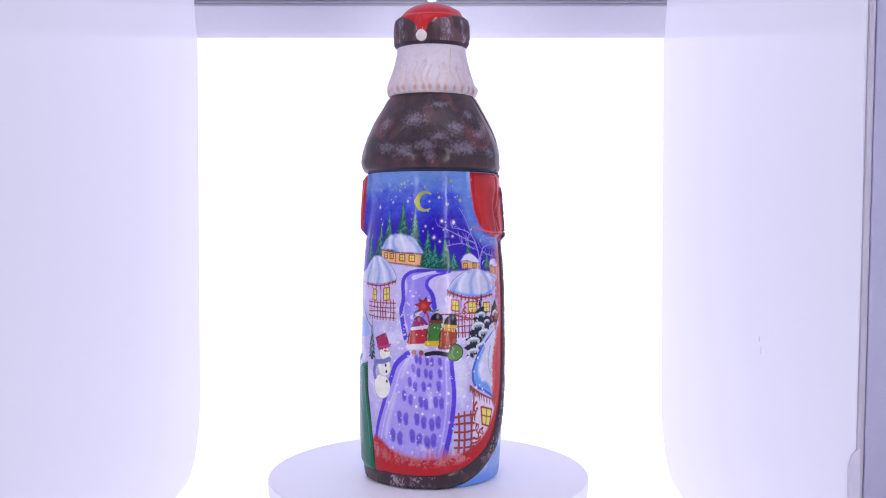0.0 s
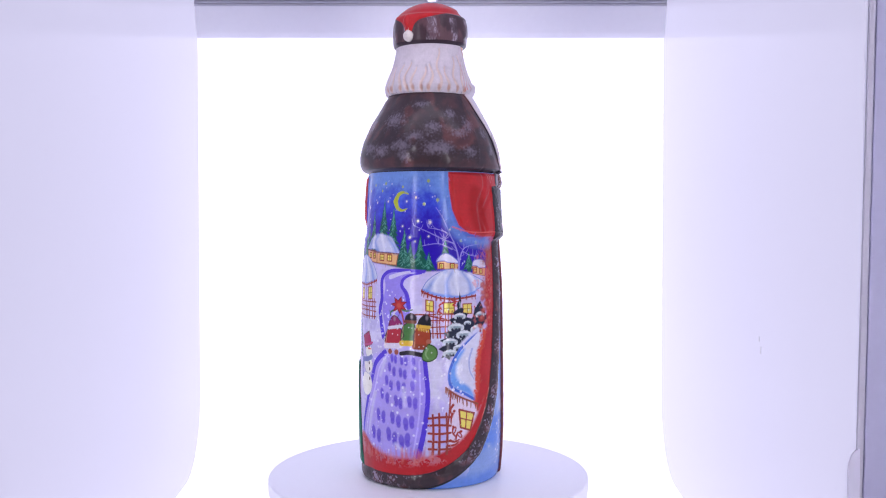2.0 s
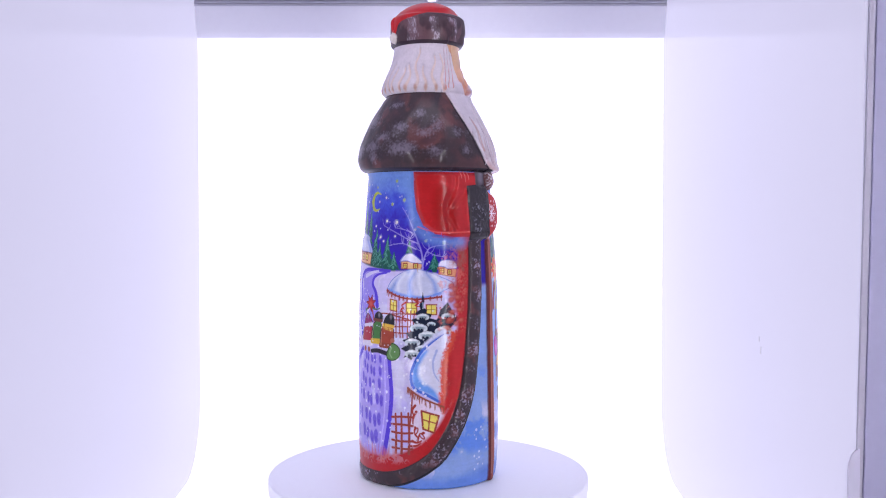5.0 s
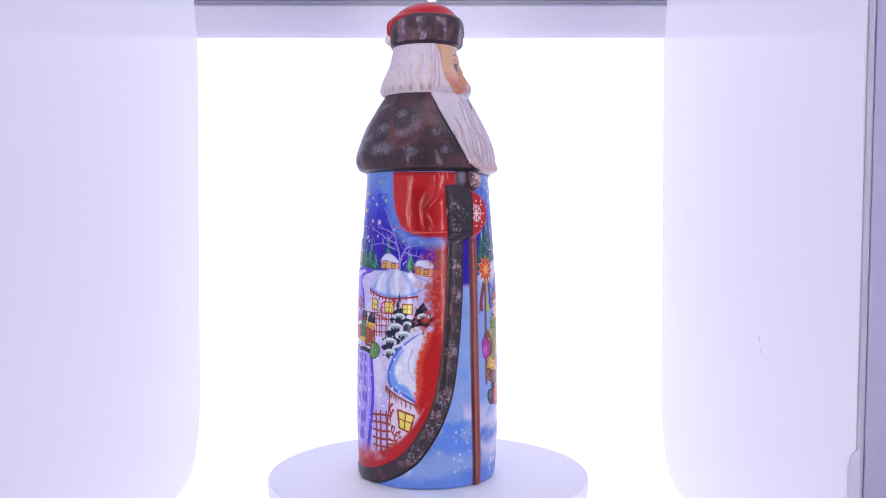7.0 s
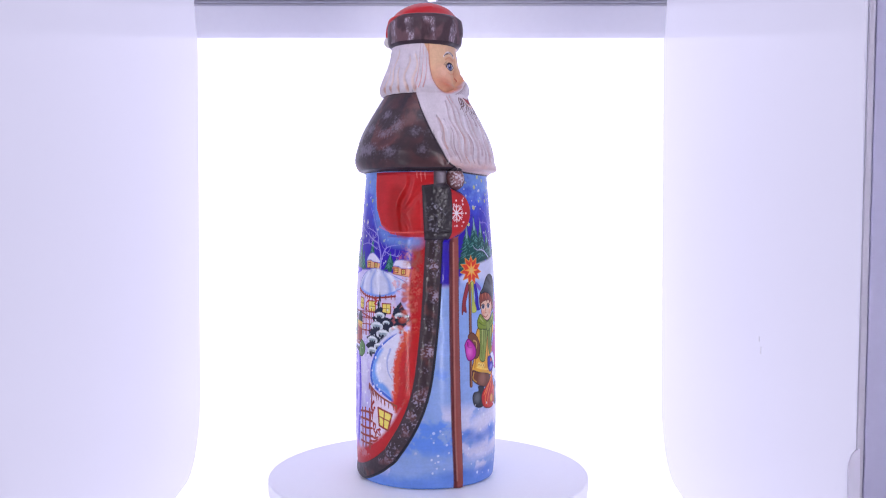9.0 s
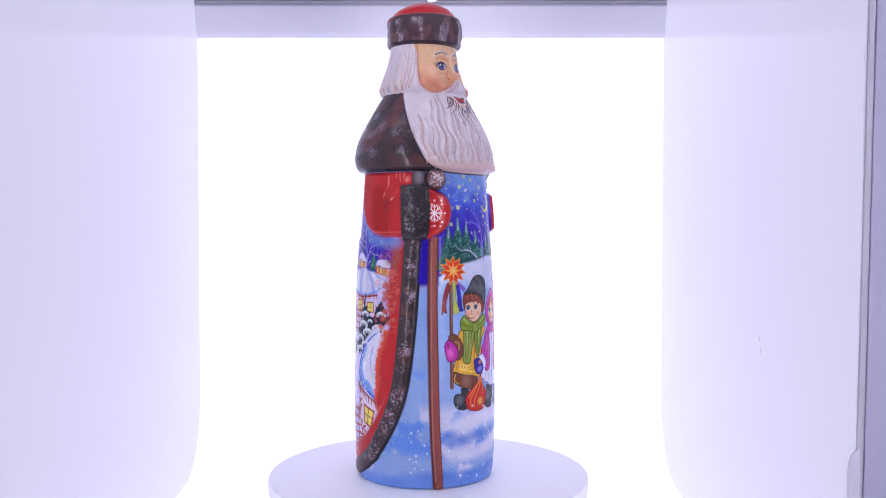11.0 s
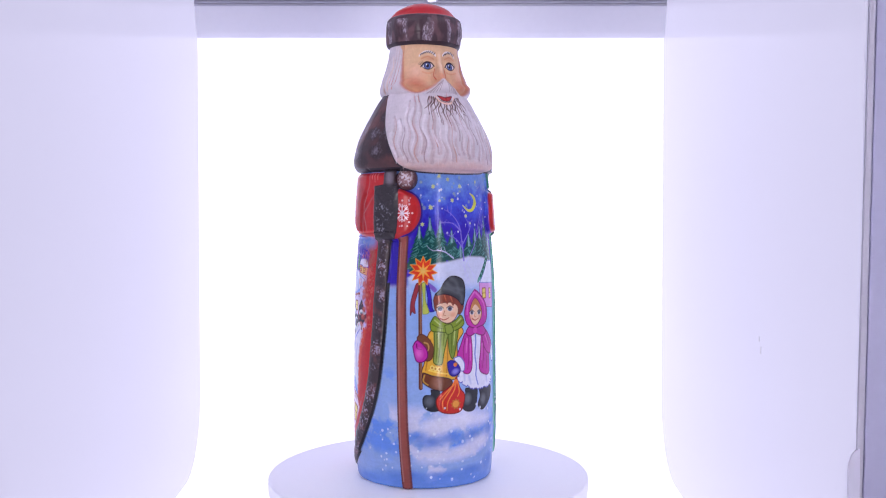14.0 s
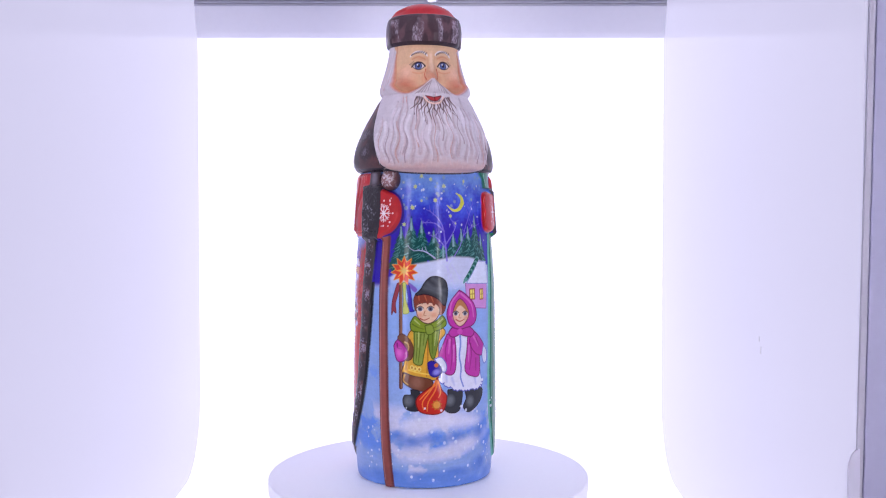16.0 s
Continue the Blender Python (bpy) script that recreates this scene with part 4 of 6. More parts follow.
stroke([(-26.1, 108.4), (-23.6, 107.2), (-23.1, 103.5), (-25.2, 100.9)], lin(190, 140, 80), 0.6, 0.3)
fill([(-34.5, 105.5), (-31.8, 109.8), (-28.3, 107.9), (-24.4, 103.0), (-24.0, 97.6), (-27.4, 94.2), (-32.2, 95.2)], MAGENTA, 0.35, True, lin(110, 20, 100), 0.4)
stroke([(-31.8, 107.3), (-31.3, 104.0), (-28.2, 103.3)], lin(110, 20, 100), 0.5, 0.3)
oval(*[(-30.0, 100.3)][0], 2.4, 3.4, lin(226, 110, 204), soft=1.4, alpha=0.7)
fill([(-19.0, 118.5), (-8.7, 117.6), (-10.0, 108.6), (-12.0, 99.5), (-13.7, 92.0), (-19.4, 93.6), (-19.0, 102.7)], lin(136, 154, 66), 0.35, True, lin(66, 84, 20), 0.35)
fill([(-8.7, 117.6), (-0.9, 119.2), (-1.7, 108.4), (-4.7, 96.1), (-7.9, 101.9)], lin(116, 138, 44), 0.35, True, lin(66, 84, 20), 0.35)
fill([(-21.9, 122.5), (-18.6, 127.5), (-14.1, 124.3), (-9.1, 121.8), (-2.9, 124.2), (1.7, 127.8), (4.7, 122.3), (1.2, 118.3), (-7.9, 115.6), (-16.1, 116.0), (-21.1, 117.2)], OLIVE, 0.35, True, lin(66, 84, 20), 0.4)
fill([(-11.2, 120.6), (-6.3, 121.3), (-4.6, 115.9), (-9.6, 114.3)], lin(132, 152, 56), 0.3, True, lin(66, 84, 20), 0.3)
for p in ([(-16.9, 114.3), (-16.9, 104.8), (-17.7, 94.5)], [(-14.1, 114.4), (-14.9, 103.6), (-16.1, 93.2)], [(-11.6, 114.4), (-12.4, 106.1)], [(-5.5, 115.1), (-5.9, 106.9), (-5.9, 100.2)], [(-20.3, 121.7), (-16.1, 119.3), (-12.0, 118.1)], [(3.0, 124.0), (-1.3, 120.4), (-5.5, 118.8)]):
    stroke(p, lin(82, 98, 26), 0.5, 0.25, alpha=0.8)
for p in ([(-15.7, 115.2), (-16.1, 104.8)], [(-3.4, 115.9), (-4.2, 106.0)], [(-18.6, 124.7), (-14.9, 121.4)], [(1.7, 125.3), (-2.1, 122.1)]):
    stroke(p, lin(184, 196, 110), 0.6, 0.3, alpha=0.8)
fill([(-19.5, 139.1), (-17.8, 143.7), (-12.0, 145.3), (-2.9, 143.2), (3.9, 137.3), (3.4, 131.5), (0.0, 128.3), (-3.7, 133.7), (-15.3, 133.8), (-18.2, 131.7)], lin(126, 58, 44), 0.35, True, line, 0.3)
fill([(-17.4, 135.4), (-17.0, 129.2), (-14.1, 124.3), (-9.1, 122.2), (-4.2, 124.2), (-0.8, 129.1), (-0.8, 134.1), (-5.4, 137.4), (-13.7, 137.1)], lin(228, 188, 158), 0.35, True, line, 0.3)
fill([(-18.6, 138.7), (-17.0, 143.2), (-3.7, 142.4), (1.8, 135.7), (0.0, 132.4), (-2.9, 137.0), (-4.6, 134.5), (-7.1, 138.7), (-9.1, 135.8), (-11.6, 139.1), (-13.2, 136.2), (-14.9, 138.7), (-17.0, 135.4)], lin(134, 62, 46), 0.3)
for p in ([(-15.7, 142.4), (-15.3, 138.7)], [(-11.2, 142.4), (-9.9, 138.7)], [(-6.6, 142.0), (-5.0, 137.9)]):
    stroke(p, lin(186, 96, 66), 0.5, 0.25)
fill([(-18.2, 143.7), (-14.5, 147.0), (-11.2, 152.3), (-7.0, 156.0), (-1.5, 156.4), (4.1, 153.4), (5.8, 146.3), (4.8, 137.7), (3.0, 135.2), (-0.8, 139.4), (-6.2, 142.4), (-12.0, 143.7), (-16.6, 142.8)], lin(56, 58, 64), 0.35, True, INK, 0.4)
for p in ([(-5.3, 154.8), (-2.0, 152.3), (-0.3, 147.3)], [(-9.1, 151.1), (-4.5, 148.2), (3.1, 146.4)], [(0.5, 144.8), (2.7, 141.4), (2.6, 137.7)], [(-11.2, 148.2), (-6.2, 146.5), (-1.2, 144.0)]):
    stroke(p, lin(104, 108, 116), 1.3, 0.8, soft=1.5, alpha=0.55)
for s, h in [(-14.7, 132.9), (-7.1, 132.9)]:
    oval(s, h, 2.5, 1.9, lin(214, 200, 196))
    oval(s, h, 1.7, 1.7, lin(84, 88, 108))
    oval(s, h, 0.7, 0.8, INK2)
    stroke([(s - 2.6, h + 0.6), (s, h + 2.1), (s + 2.6, h + 0.6)], line, 0.3)
stroke([(-14.5, 125.9), (-11.6, 124.7), (-7.9, 126.3)], lin(168, 70, 56), 0.5, 0.25)
stroke([(-11.2, 131.3), (-12.0, 128.4), (-10.4, 128.0)], lin(184, 116, 86), 0.35, 0.25)
for s, h in [(-14.9, 128.4), (-4.6, 128.3)]:
    oval(s, h, 2.2, 1.8, lin(222, 142, 112), soft=1.0, alpha=0.6)
# girl
wine = lin(120, 20, 96)
fill([(5.8, 73.2), (16.3, 72.4), (17.2, 66.0), (14.3, 57.0), (7.1, 56.0), (2.3, 59.7), (1.5, 65.5), (5.3, 68.2)], lin(50, 52, 58), 0.35, True, INK, 0.35)
fill([(20.3, 72.4), (37.3, 71.5), (36.4, 63.5), (29.1, 57.3), (22.3, 55.3), (18.2, 59.6), (20.8, 65.6)], lin(50, 52, 58), 0.35, True, INK, 0.35)
for s, h in [(7.5, 65.2), (24.5, 63.0)]:
    oval(s, h, 3.0, 3.4, lin(112, 116, 124), soft=1.6, alpha=0.75)
fill([(8.6, 114.7), (27.2, 113.5), (33.3, 99.3), (35.9, 82.8), (38.1, 76.1), (34.4, 72.3), (23.5, 72.0), (13.4, 72.6), (4.5, 76.6), (-0.2, 80.2), (1.6, 90.1), (5.0, 102.4)], lin(222, 222, 240), 0.4, True, lin(96, 100, 190), 0.35)
hem = smooth_line([(-0.2, 80.2), (4.5, 76.6), (13.4, 72.6), (23.5, 72.0), (34.4, 72.3), (38.1, 76.5)], False)
for k in range(15):
    s, h = hem[int(k * (len(hem) - 1) / 14)]
    oval(s, h + 0.6, 1.5, 1.3, lin(222, 222, 240))
    stroke([(s - 1.3, h - 0.2), (s, h - 1.0), (s + 1.3, h - 0.2)], lin(84, 84, 180), 0.35)
stroke([(15.6, 113.5), (16.0, 105.9), (15.0, 97.6), (16.4, 89.1), (15.9, 81.6), (18.3, 74.7)], lin(124, 140, 210), 0.8, 0.6)
for p in ([(8.9, 81.3), (10.7, 76.2)], [(29.3, 80.2), (30.5, 75.0)], [(4.5, 84.1), (4.9, 79.1)]):
    stroke(p, lin(170, 176, 222), 1.0, 0.5, soft=0.8, alpha=0.7)
fill([(5.1, 114.0), (1.6, 105.8), (-1.4, 97.6), (2.4, 94.2), (4.5, 89.9), (3.7, 85.4), (8.5, 83.9), (11.7, 87.8), (12.2, 101.1), (10.4, 113.8)], MAGENTA, 0.35, True, wine, 0.4)
fill([(22.7, 113.8), (28.4, 108.3), (34.7, 97.5), (34.5, 82.1), (26.9, 81.4), (19.9, 86.3), (21.5, 100.5)], MAGENTA, 0.35, True, wine, 0.4)
fill([(27.3, 116.0), (34.9, 110.2), (41.8, 101.8), (38.4, 96.2), (30.1, 98.4), (24.3, 107.0)], MAGENTA, 0.35, True, wine, 0.4)
for p in ([(5.5, 109.8), (3.7, 101.6), (4.6, 94.1)], [(8.6, 110.5), (9.0, 98.0), (7.6, 87.3)], [(25.4, 106.0), (25.9, 96.7), (24.1, 86.7)], [(30.7, 94.5), (30.6, 85.2)], [(30.9, 109.8), (34.8, 103.4)]):
    stroke(p, wine, 0.55, 0.25, alpha=0.7)
for p in ([(7.3, 109.7), (6.3, 99.8)], [(23.7, 104.5), (23.1, 92.7)], [(28.4, 110.8), (33.4, 103.6)], [(10.4, 105.4), (10.3, 93.8)]):
    stroke(p, lin(222, 112, 200), 0.8, 0.4, soft=0.5, alpha=0.7)
fill([(40.9, 103.6), (45.4, 97.9), (44.3, 91.1), (40.7, 89.9), (38.4, 96.2)], lin(222, 222, 240), 0.35, True, lin(90, 96, 190), 0.35)
fill([(-4.3, 96.1), (0.7, 97.2), (4.6, 92.0), (4.1, 86.6), (0.7, 87.2), (-1.8, 91.8)], lin(222, 222, 240), 0.4, True, lin(96, 100, 190), 0.35)
fill([(-9.2, 93.2), (-6.3, 94.9), (-2.2, 93.1), (0.7, 89.3), (0.7, 85.5), (-3.9, 82.8), (-8.0, 85.4)], lin(46, 30, 152), 0.35, True, lin(26, 14, 100), 0.35)
oval(*[(-3.0, 91.5)][0], 1.5, 1.5, lin(206, 110, 50))
oval(*[(-3.0, 86.5)][0], 2.6, 1.8, lin(140, 134, 226), 20, soft=0.8, alpha=0.8)
fill([(-2.2, 82.7), (1.1, 73.5), (4.9, 68.3), (2.8, 58.8), (-1.9, 55.7), (-10.0, 55.9), (-15.7, 58.4), (-17.7, 65.0), (-15.3, 69.6), (-10.0, 73.8), (-4.7, 77.8)], lin(200, 44, 34), 0.35, True, lin(120, 16, 16), 0.4)
for p in ([(-3.1, 80.3), (-7.2, 72.9), (-12.9, 64.7), (-12.1, 58.9)], [(-2.2, 80.2), (-3.9, 72.8), (-8.8, 64.6), (-9.6, 58.0)], [(-1.4, 79.4), (0.2, 71.8), (-1.4, 67.8)], [(-3.9, 77.0), (-10.4, 71.3), (-14.9, 66.3)]):
    stroke(p, lin(234, 124, 54), 0.6, 0.3)
star_shape(*[(-2.7, 62.4)][0], 4.2, 3.0, 9, lin(190, 96, 36))
oval(*[(-2.7, 62.4)][0], 2.5, 2.5, lin(222, 146, 58))
fill([(15.5, 146.0), (21.6, 142.4), (28.8, 135.7), (31.8, 127.9), (29.8, 121.3), (22.8, 118.0), (14.7, 117.3), (7.8, 120.5), (5.2, 127.3), (6.1, 133.5), (9.3, 139.6)], MAGENTA, 0.35, True, wine, 0.45)
for p in ([(15.0, 144.0), (8.8, 137.1), (7.4, 128.0)], [(16.9, 143.5), (26.4, 135.4), (28.6, 126.0)]):
    stroke(p, lin(224, 112, 200), 0.8, 0.4, soft=0.5, alpha=0.8)
fill([(9.6, 128.4), (11.5, 134.9), (15.9, 139.8), (21.4, 134.9), (24.0, 128.0), (20.7, 121.9), (15.6, 119.3), (11.4, 122.5)], lin(190, 122, 70), 0.3, True, wine, 0.35)
fill([(10.1, 127.9), (12.4, 131.6), (15.8, 134.8), (20.3, 131.6), (22.9, 127.2), (20.2, 122.4), (15.6, 119.7), (11.9, 122.8)], lin(230, 190, 162), 0.35, True)
for s, h in [(12.2, 129.1), (20.3, 128.7)]:
    oval(s, h, 2.4, 1.7, lin(214, 202, 198))
    oval(s, h, 1.5, 1.6, lin(84, 90, 110))
    oval(s, h, 0.6, 0.7, INK2)
    stroke([(s - 2.4, h + 0.5), (s, h + 1.9), (s + 2.4, h + 0.5)], line, 0.3)
stroke([(12.4, 124.5), (15.7, 123.1), (19.7, 124.5)], lin(178, 66, 60), 0.5, 0.25)
stroke([(15.7, 128.5), (14.7, 126.0), (16.7, 125.5)], lin(190, 120, 92), 0.3, 0.2)
for s, h in [(11.4, 125.8), (21.3, 125.7)]:
    oval(s, h, 1.8, 1.4, lin(224, 142, 118), soft=0.9, alpha=0.6)
fill([(9.1, 118.8), (15.1, 116.8), (15.1, 113.5), (9.5, 111.7), (6.4, 114.8)], MAGENTA, 0.35, True, wine, 0.4)
fill([(24.4, 118.7), (29.1, 114.6), (25.5, 111.1), (16.1, 113.4), (16.1, 116.8)], MAGENTA, 0.35, True, wine, 0.4)
oval(*[(15.6, 115.5)][0], 2.3, 2.2, lin(206, 70, 178))

# -- red lining of the coat: along the front edge and the hem
fill([(-72.0, 185.3), (-58.1, 185.2), (-63.8, 126.2), (-70.6, 76.2), (-80.2, 48.0), (-92.7, 28.2), (-105.2, 17.8), (-121.9, 12.4), (-135.6, 9.4)] + [(-159.0, 8.2), (-173.8, 8.0), (-193.8, 9.3), (-187.9, 36.5), (-167.8, 26.8), (-150.0, 23.3), (-125.2, 24.6)] + [(-105.2, 33.0), (-92.9, 44.1), (-84.9, 56.8), (-80.1, 68.9), (-82.9, 94.1), (-75.7, 118.6), (-77.5, 143.8), (-74.4, 164.5)], RED, 1.8, True)
blend((S < -66) * (S > -92) * (HH > 100) * (HH < 186) * step(n_mid + 0.6 * n_fine, 0.2, 0.9) * (np.abs(S + 80) < 10) * 0.5, PINKRED)
edge_w, edge_f = area([(-82.7, 182.2), (-66.7, 183.1), (-67.4, 144.5), (-69.8, 111.5), (-79.8, 108.8), (-81.7, 136.0), (-79.2, 152.6)], 3.0)
COL[edge_w] += (np.array(lin(152, 78, 70)) - COL[edge_w]) * (edge_f * step(0.25 * n_dry[edge_w] + 0.9 * n_mid[edge_w], -0.7, 0.6) * step(HH[edge_w], 122, 160))[..., None]
COL[edge_w] += (np.array(lin(214, 110, 96)) - COL[edge_w]) * (edge_f * step(0.3 * n_dry[edge_w] - 0.9 * n_mid[edge_w], 0.1, 0.9) * 0.6)[..., None]
rnd = random.Random(33)
for s0, h0 in [(-79.6, 149.6), (-76.8, 147.1), (-78.8, 143.8), (-74.9, 141.2), (-79.8, 139.7), (-76.0, 135.4), (-73.1, 131.9), (-79.0, 130.5), (-80.9, 124.8), (-76.2, 122.1), (-72.1, 124.3), (-82.8, 119.1)]:
    oval(s0, h0, rnd.uniform(2.0, 3.2), rnd.uniform(1.6, 2.6), lin(176, 62, 50), rnd.uniform(-40, 40), soft=0.7, alpha=0.8)
    oval(s0 - 0.5, h0 + 0.5, 1.3, 1.0, lin(214, 116, 100), soft=0.7, alpha=0.5)
wisp = step(n_dry + 0.8 * n_mid, 0.1, 0.8)
w, f = area([(-188.0, 35.6), (-167.8, 26.8), (-150.0, 23.3), (-125.2, 25.5), (-113.5, 26.9), (-111.3, 20.2), (-150.1, 16.5), (-173.2, 18.4), (-189.1, 23.3)], 2.5)
COL[w] += (np.array(lin(196, 120, 130)) - COL[w]) * (f * 0.7 * wisp[w])[..., None]
w, f = area([(-87.4, 111.0), (-80.9, 110.6), (-77.1, 76.9), (-81.1, 63.9), (-88.5, 64.6), (-90.2, 86.3)], 2.5)
COL[w] += (np.array(lin(222, 84, 60)) - COL[w]) * (f * 0.8)[..., None]
fill([(-85.5, 115.9), (-92.4, 111.2), (-100.3, 104.4), (-105.6, 95.8), (-108.8, 86.7), (-108.4, 78.4), (-104.7, 73.9), (-96.6, 70.0), (-87.0, 64.2), (-78.4, 68.9), (-76.4, 89.6), (-78.2, 106.4)], lin(214, 214, 232), 0.9, True)
fill([(-106.0, 94.1), (-108.4, 86.7), (-108.0, 78.4), (-103.9, 74.3), (-95.8, 70.4), (-88.3, 65.9), (-92.5, 74.0), (-99.9, 80.0), (-103.1, 86.7), (-101.5, 94.9), (-96.6, 103.1), (-100.7, 101.5)], lin(110, 158, 228), 1.6, True)
stroke([(-86.4, 115.1), (-93.2, 110.0), (-100.7, 103.1), (-106.0, 94.5), (-108.8, 86.3), (-108.4, 78.4), (-104.7, 73.9), (-96.6, 70.0), (-87.0, 64.2)], lin(64, 100, 200), 1.0)
stroke([(-85.5, 116.7), (-92.4, 112.9), (-99.9, 106.4)], lin(206, 208, 232), 1.8, 1.0, soft=0.8)
stroke([(-90.7, 102.9), (-93.3, 94.7), (-92.5, 86.4), (-89.1, 80.5)], lin(140, 160, 214), 0.9, 0.4, alpha=0.7)
stroke([(-101.5, 90.8), (-102.3, 84.2), (-99.1, 78.4)], lin(236, 238, 246), 2.0, 0.8, soft=1.4, alpha=0.7)
flecks(16, -110, -92, 62, 112, 0.5, 1.0, WHITE, 18)
w, f = area([(-80.0, 117.3), (-67.9, 116.5), (-68.7, 88.9), (-74.6, 68.5), (-85.7, 56.2), (-89.6, 62.3), (-88.3, 73.8), (-89.5, 84.7), (-86.5, 100.2)], 4.0)
COL[w] += (np.array(lin(206, 70, 46)) - COL[w]) * step(f + 0.16 * n_dry[w] + 0.16 * n_mid[w], 0.25, 0.85)[..., None]
w, f = area([(-76.2, 117.1), (-67.9, 116.5), (-68.7, 88.9), (-74.6, 68.5), (-84.8, 57.0), (-86.6, 62.9), (-84.4, 73.6), (-84.8, 84.4), (-82.0, 100.0)], 4.0)
COL[w] += (np.array(RED) - COL[w]) * step(f + 0.12 * n_dry[w] + 0.16 * n_mid[w], 0.25, 0.9)[..., None]
fringe([(-111.2, 75.1), (-106.0, 70.6), (-98.7, 66.0), (-85.7, 60.4)], 34, 4.2, lin(142, 70, 52), 63)
stroke([(-111.2, 75.5), (-106.0, 71.4), (-98.7, 67.2), (-85.7, 61.6)], lin(142, 70, 52), 0.7)
fill([(-101.5, 59.0), (-89.2, 55.2), (-92.5, 42.9), (-100.3, 45.7)], YEL, 0.3, line=RUST, width=0.7)
stroke([(-95.4, 57.2), (-96.6, 44.4)], RUST, 0.45)
stroke([(-101.1, 52.8), (-90.4, 49.5)], RUST, 0.45)
lattice(-123.5, -108.0, 27, 56, 3, 5, RUST, 1.0, 6)
stroke([(-108.0, 72.6), (-108.4, 61.9), (-110.0, 45.3)], RUST, 0.6)
for p in ([(-106.0, 62.7), (-108.0, 59.4), (-107.2, 55.7)], [(-105.2, 58.2), (-107.2, 54.5), (-107.6, 49.5)], [(-106.0, 46.6), (-106.0, 42.0), (-103.6, 38.7)], [(-99.9, 42.8), (-103.1, 40.8), (-104.0, 36.2)], [(-108.8, 32.8), (-104.8, 33.3), (-101.9, 35.4)], [(-108.0, 36.6), (-104.8, 35.4), (-101.5, 37.0)]):
    stroke(p, lin(160, 54, 44), 1.0, 0.5)
for (s, h), turn in zip([(-105.2, 44.1), (-101.1, 40.3)], (-20, 40)):
    oval(s, h, 1.5, 2.9, lin(160, 54, 44), turn)
    oval(s, h, 0.6, 1.6, lin(212, 194, 222), turn)

rnd = random.Random(31)
for k in range(90):
    f = rnd.random()
    s = (1 - f) * [(-188.7, 27.7)][0][0] + f * [(-118.8, 31.7)][0][0]
    h = 20 + 6 * abs(f - 0.5) + rnd.uniform(-3, 4)
    stroke([(s, h), (s + rnd.uniform(-1, 1), h + rnd.uniform(3, 8))], rnd.choice((lin(196, 60, 56), lin(214, 120, 116), lin(182, 110, 130))), 0.9, 0.3, soft=0.6, alpha=0.4)

# -- green lining on the other side
fill([(-198.9, 90.5), (-196.5, 69.3), (-192.6, 48.5), (-189.5, 27.6), (-188.8, 9.5), (-219.5, 1.2), (-219.2, 61.0), (-219.5, 83.1)], GREEN, 0.5)
fill([(-250, 110), (-214, 108), (-208, 60), (-203, 14), (-250, 14)], GREEN, 0.8)
flap = [(56, 188), (50.5, 145), (48, 100), (47.0, 64), (51, 36), (58, 15), (96, 15), (96, 188)]
raised(flap, 1.8, 1.2)
fill(flap, GREEN, 0.5)
stroke(flap[:6], lin(120, 190, 170), 0.6)
stroke([(s + 4, h) for s, h in flap[:6]], lin(60, 140, 116), 0.5)
raised([(-250, 98), (-212, 92), (-199, 88), (-196, 70), (-193, 45), (-189, 22), (-190, 10), (-250, 10)], 2.4, 3.0)
stroke([(-198.9, 90.5), (-196.5, 69.3), (-192.6, 48.5), (-189.5, 27.6), (-188.7, 10.4)], INK, 0.5)
stroke([(-202.4, 87.9), (-199.6, 68.8), (-195.2, 48.0), (-191.9, 27.1)], GREEN2, 0.35, alpha=0.5)

# -- front edge of the coat in fur, and the fur hem
raised([(-62.2, 183.5), (-65.8, 126.3), (-69.5, 76.1), (-79.3, 47.8), (-92.7, 26.1), (-109.3, 14.1)] + [(-150.4, 1.9), (-219.5, -6.0), (-219.5, 184.8), (-210.0, 184.9)] + [(-59.9, 183.0)], 0.9, 1.5)
stroke(trim, INK, 6.7, 5.3, soft=0.4)
stroke(trim, BROWN, 6.2, 4.8, soft=0.5)
ridge(trim[:6], 7.0, 3.2)
ridge(trim[5:], 6.4, 1.9, 5.4)
w = window(-215, -35, 0, 192)
d, _ = line_dist(S[w], HH[w], smooth_line(trim, False))
fur = (d < 4.6)
COL[w] += (np.array(BROWN2) - COL[w]) * (fur * step(n_mid[w], 0, 0.8) * 0.8)[..., None]
COL[w] += (np.array(FROST) - COL[w]) * (fur * step(n_dry[w] + 0.7 * n_mid[w], 0.1, 1.0) * step(n_patch[w], -0.5, 0.4) * 0.6)[..., None]
REL[w] += np.clip(7 - d, 0, 1) * (0.16 * n_mid[w] + 0.08 * n_fine[w])
dark_edge = beside(trim, 6.3, 4.9)
if dark_edge[0][0] < trim[0][0]:
    dark_edge = beside(trim, -6.3, -4.9)
stroke(dark_edge, lin(24, 20, 28), 0.9, curved=False)
# -- snow dots on the front
flecks(46, -62, 50, 12, 62, 0.4, 1.3, lin(226, 232, 248), 11)
flecks(30, -62, 50, 4, 30, 0.4, 1.0, lin(226, 232, 248), 12)
# -- the staff
stroke([(-42.1, 185.5), (-43.3, 144.2), (-42.8, 94.4), (-41.6, 44.4), (-38.9, 0.8)], WOOD2, 3.8, 4.0)
stroke([(-41.6, 185.5), (-42.9, 144.1), (-42.3, 94.4), (-41.1, 44.4), (-38.4, 0.7)], WOOD, 2.2, 2.6, soft=0.6)
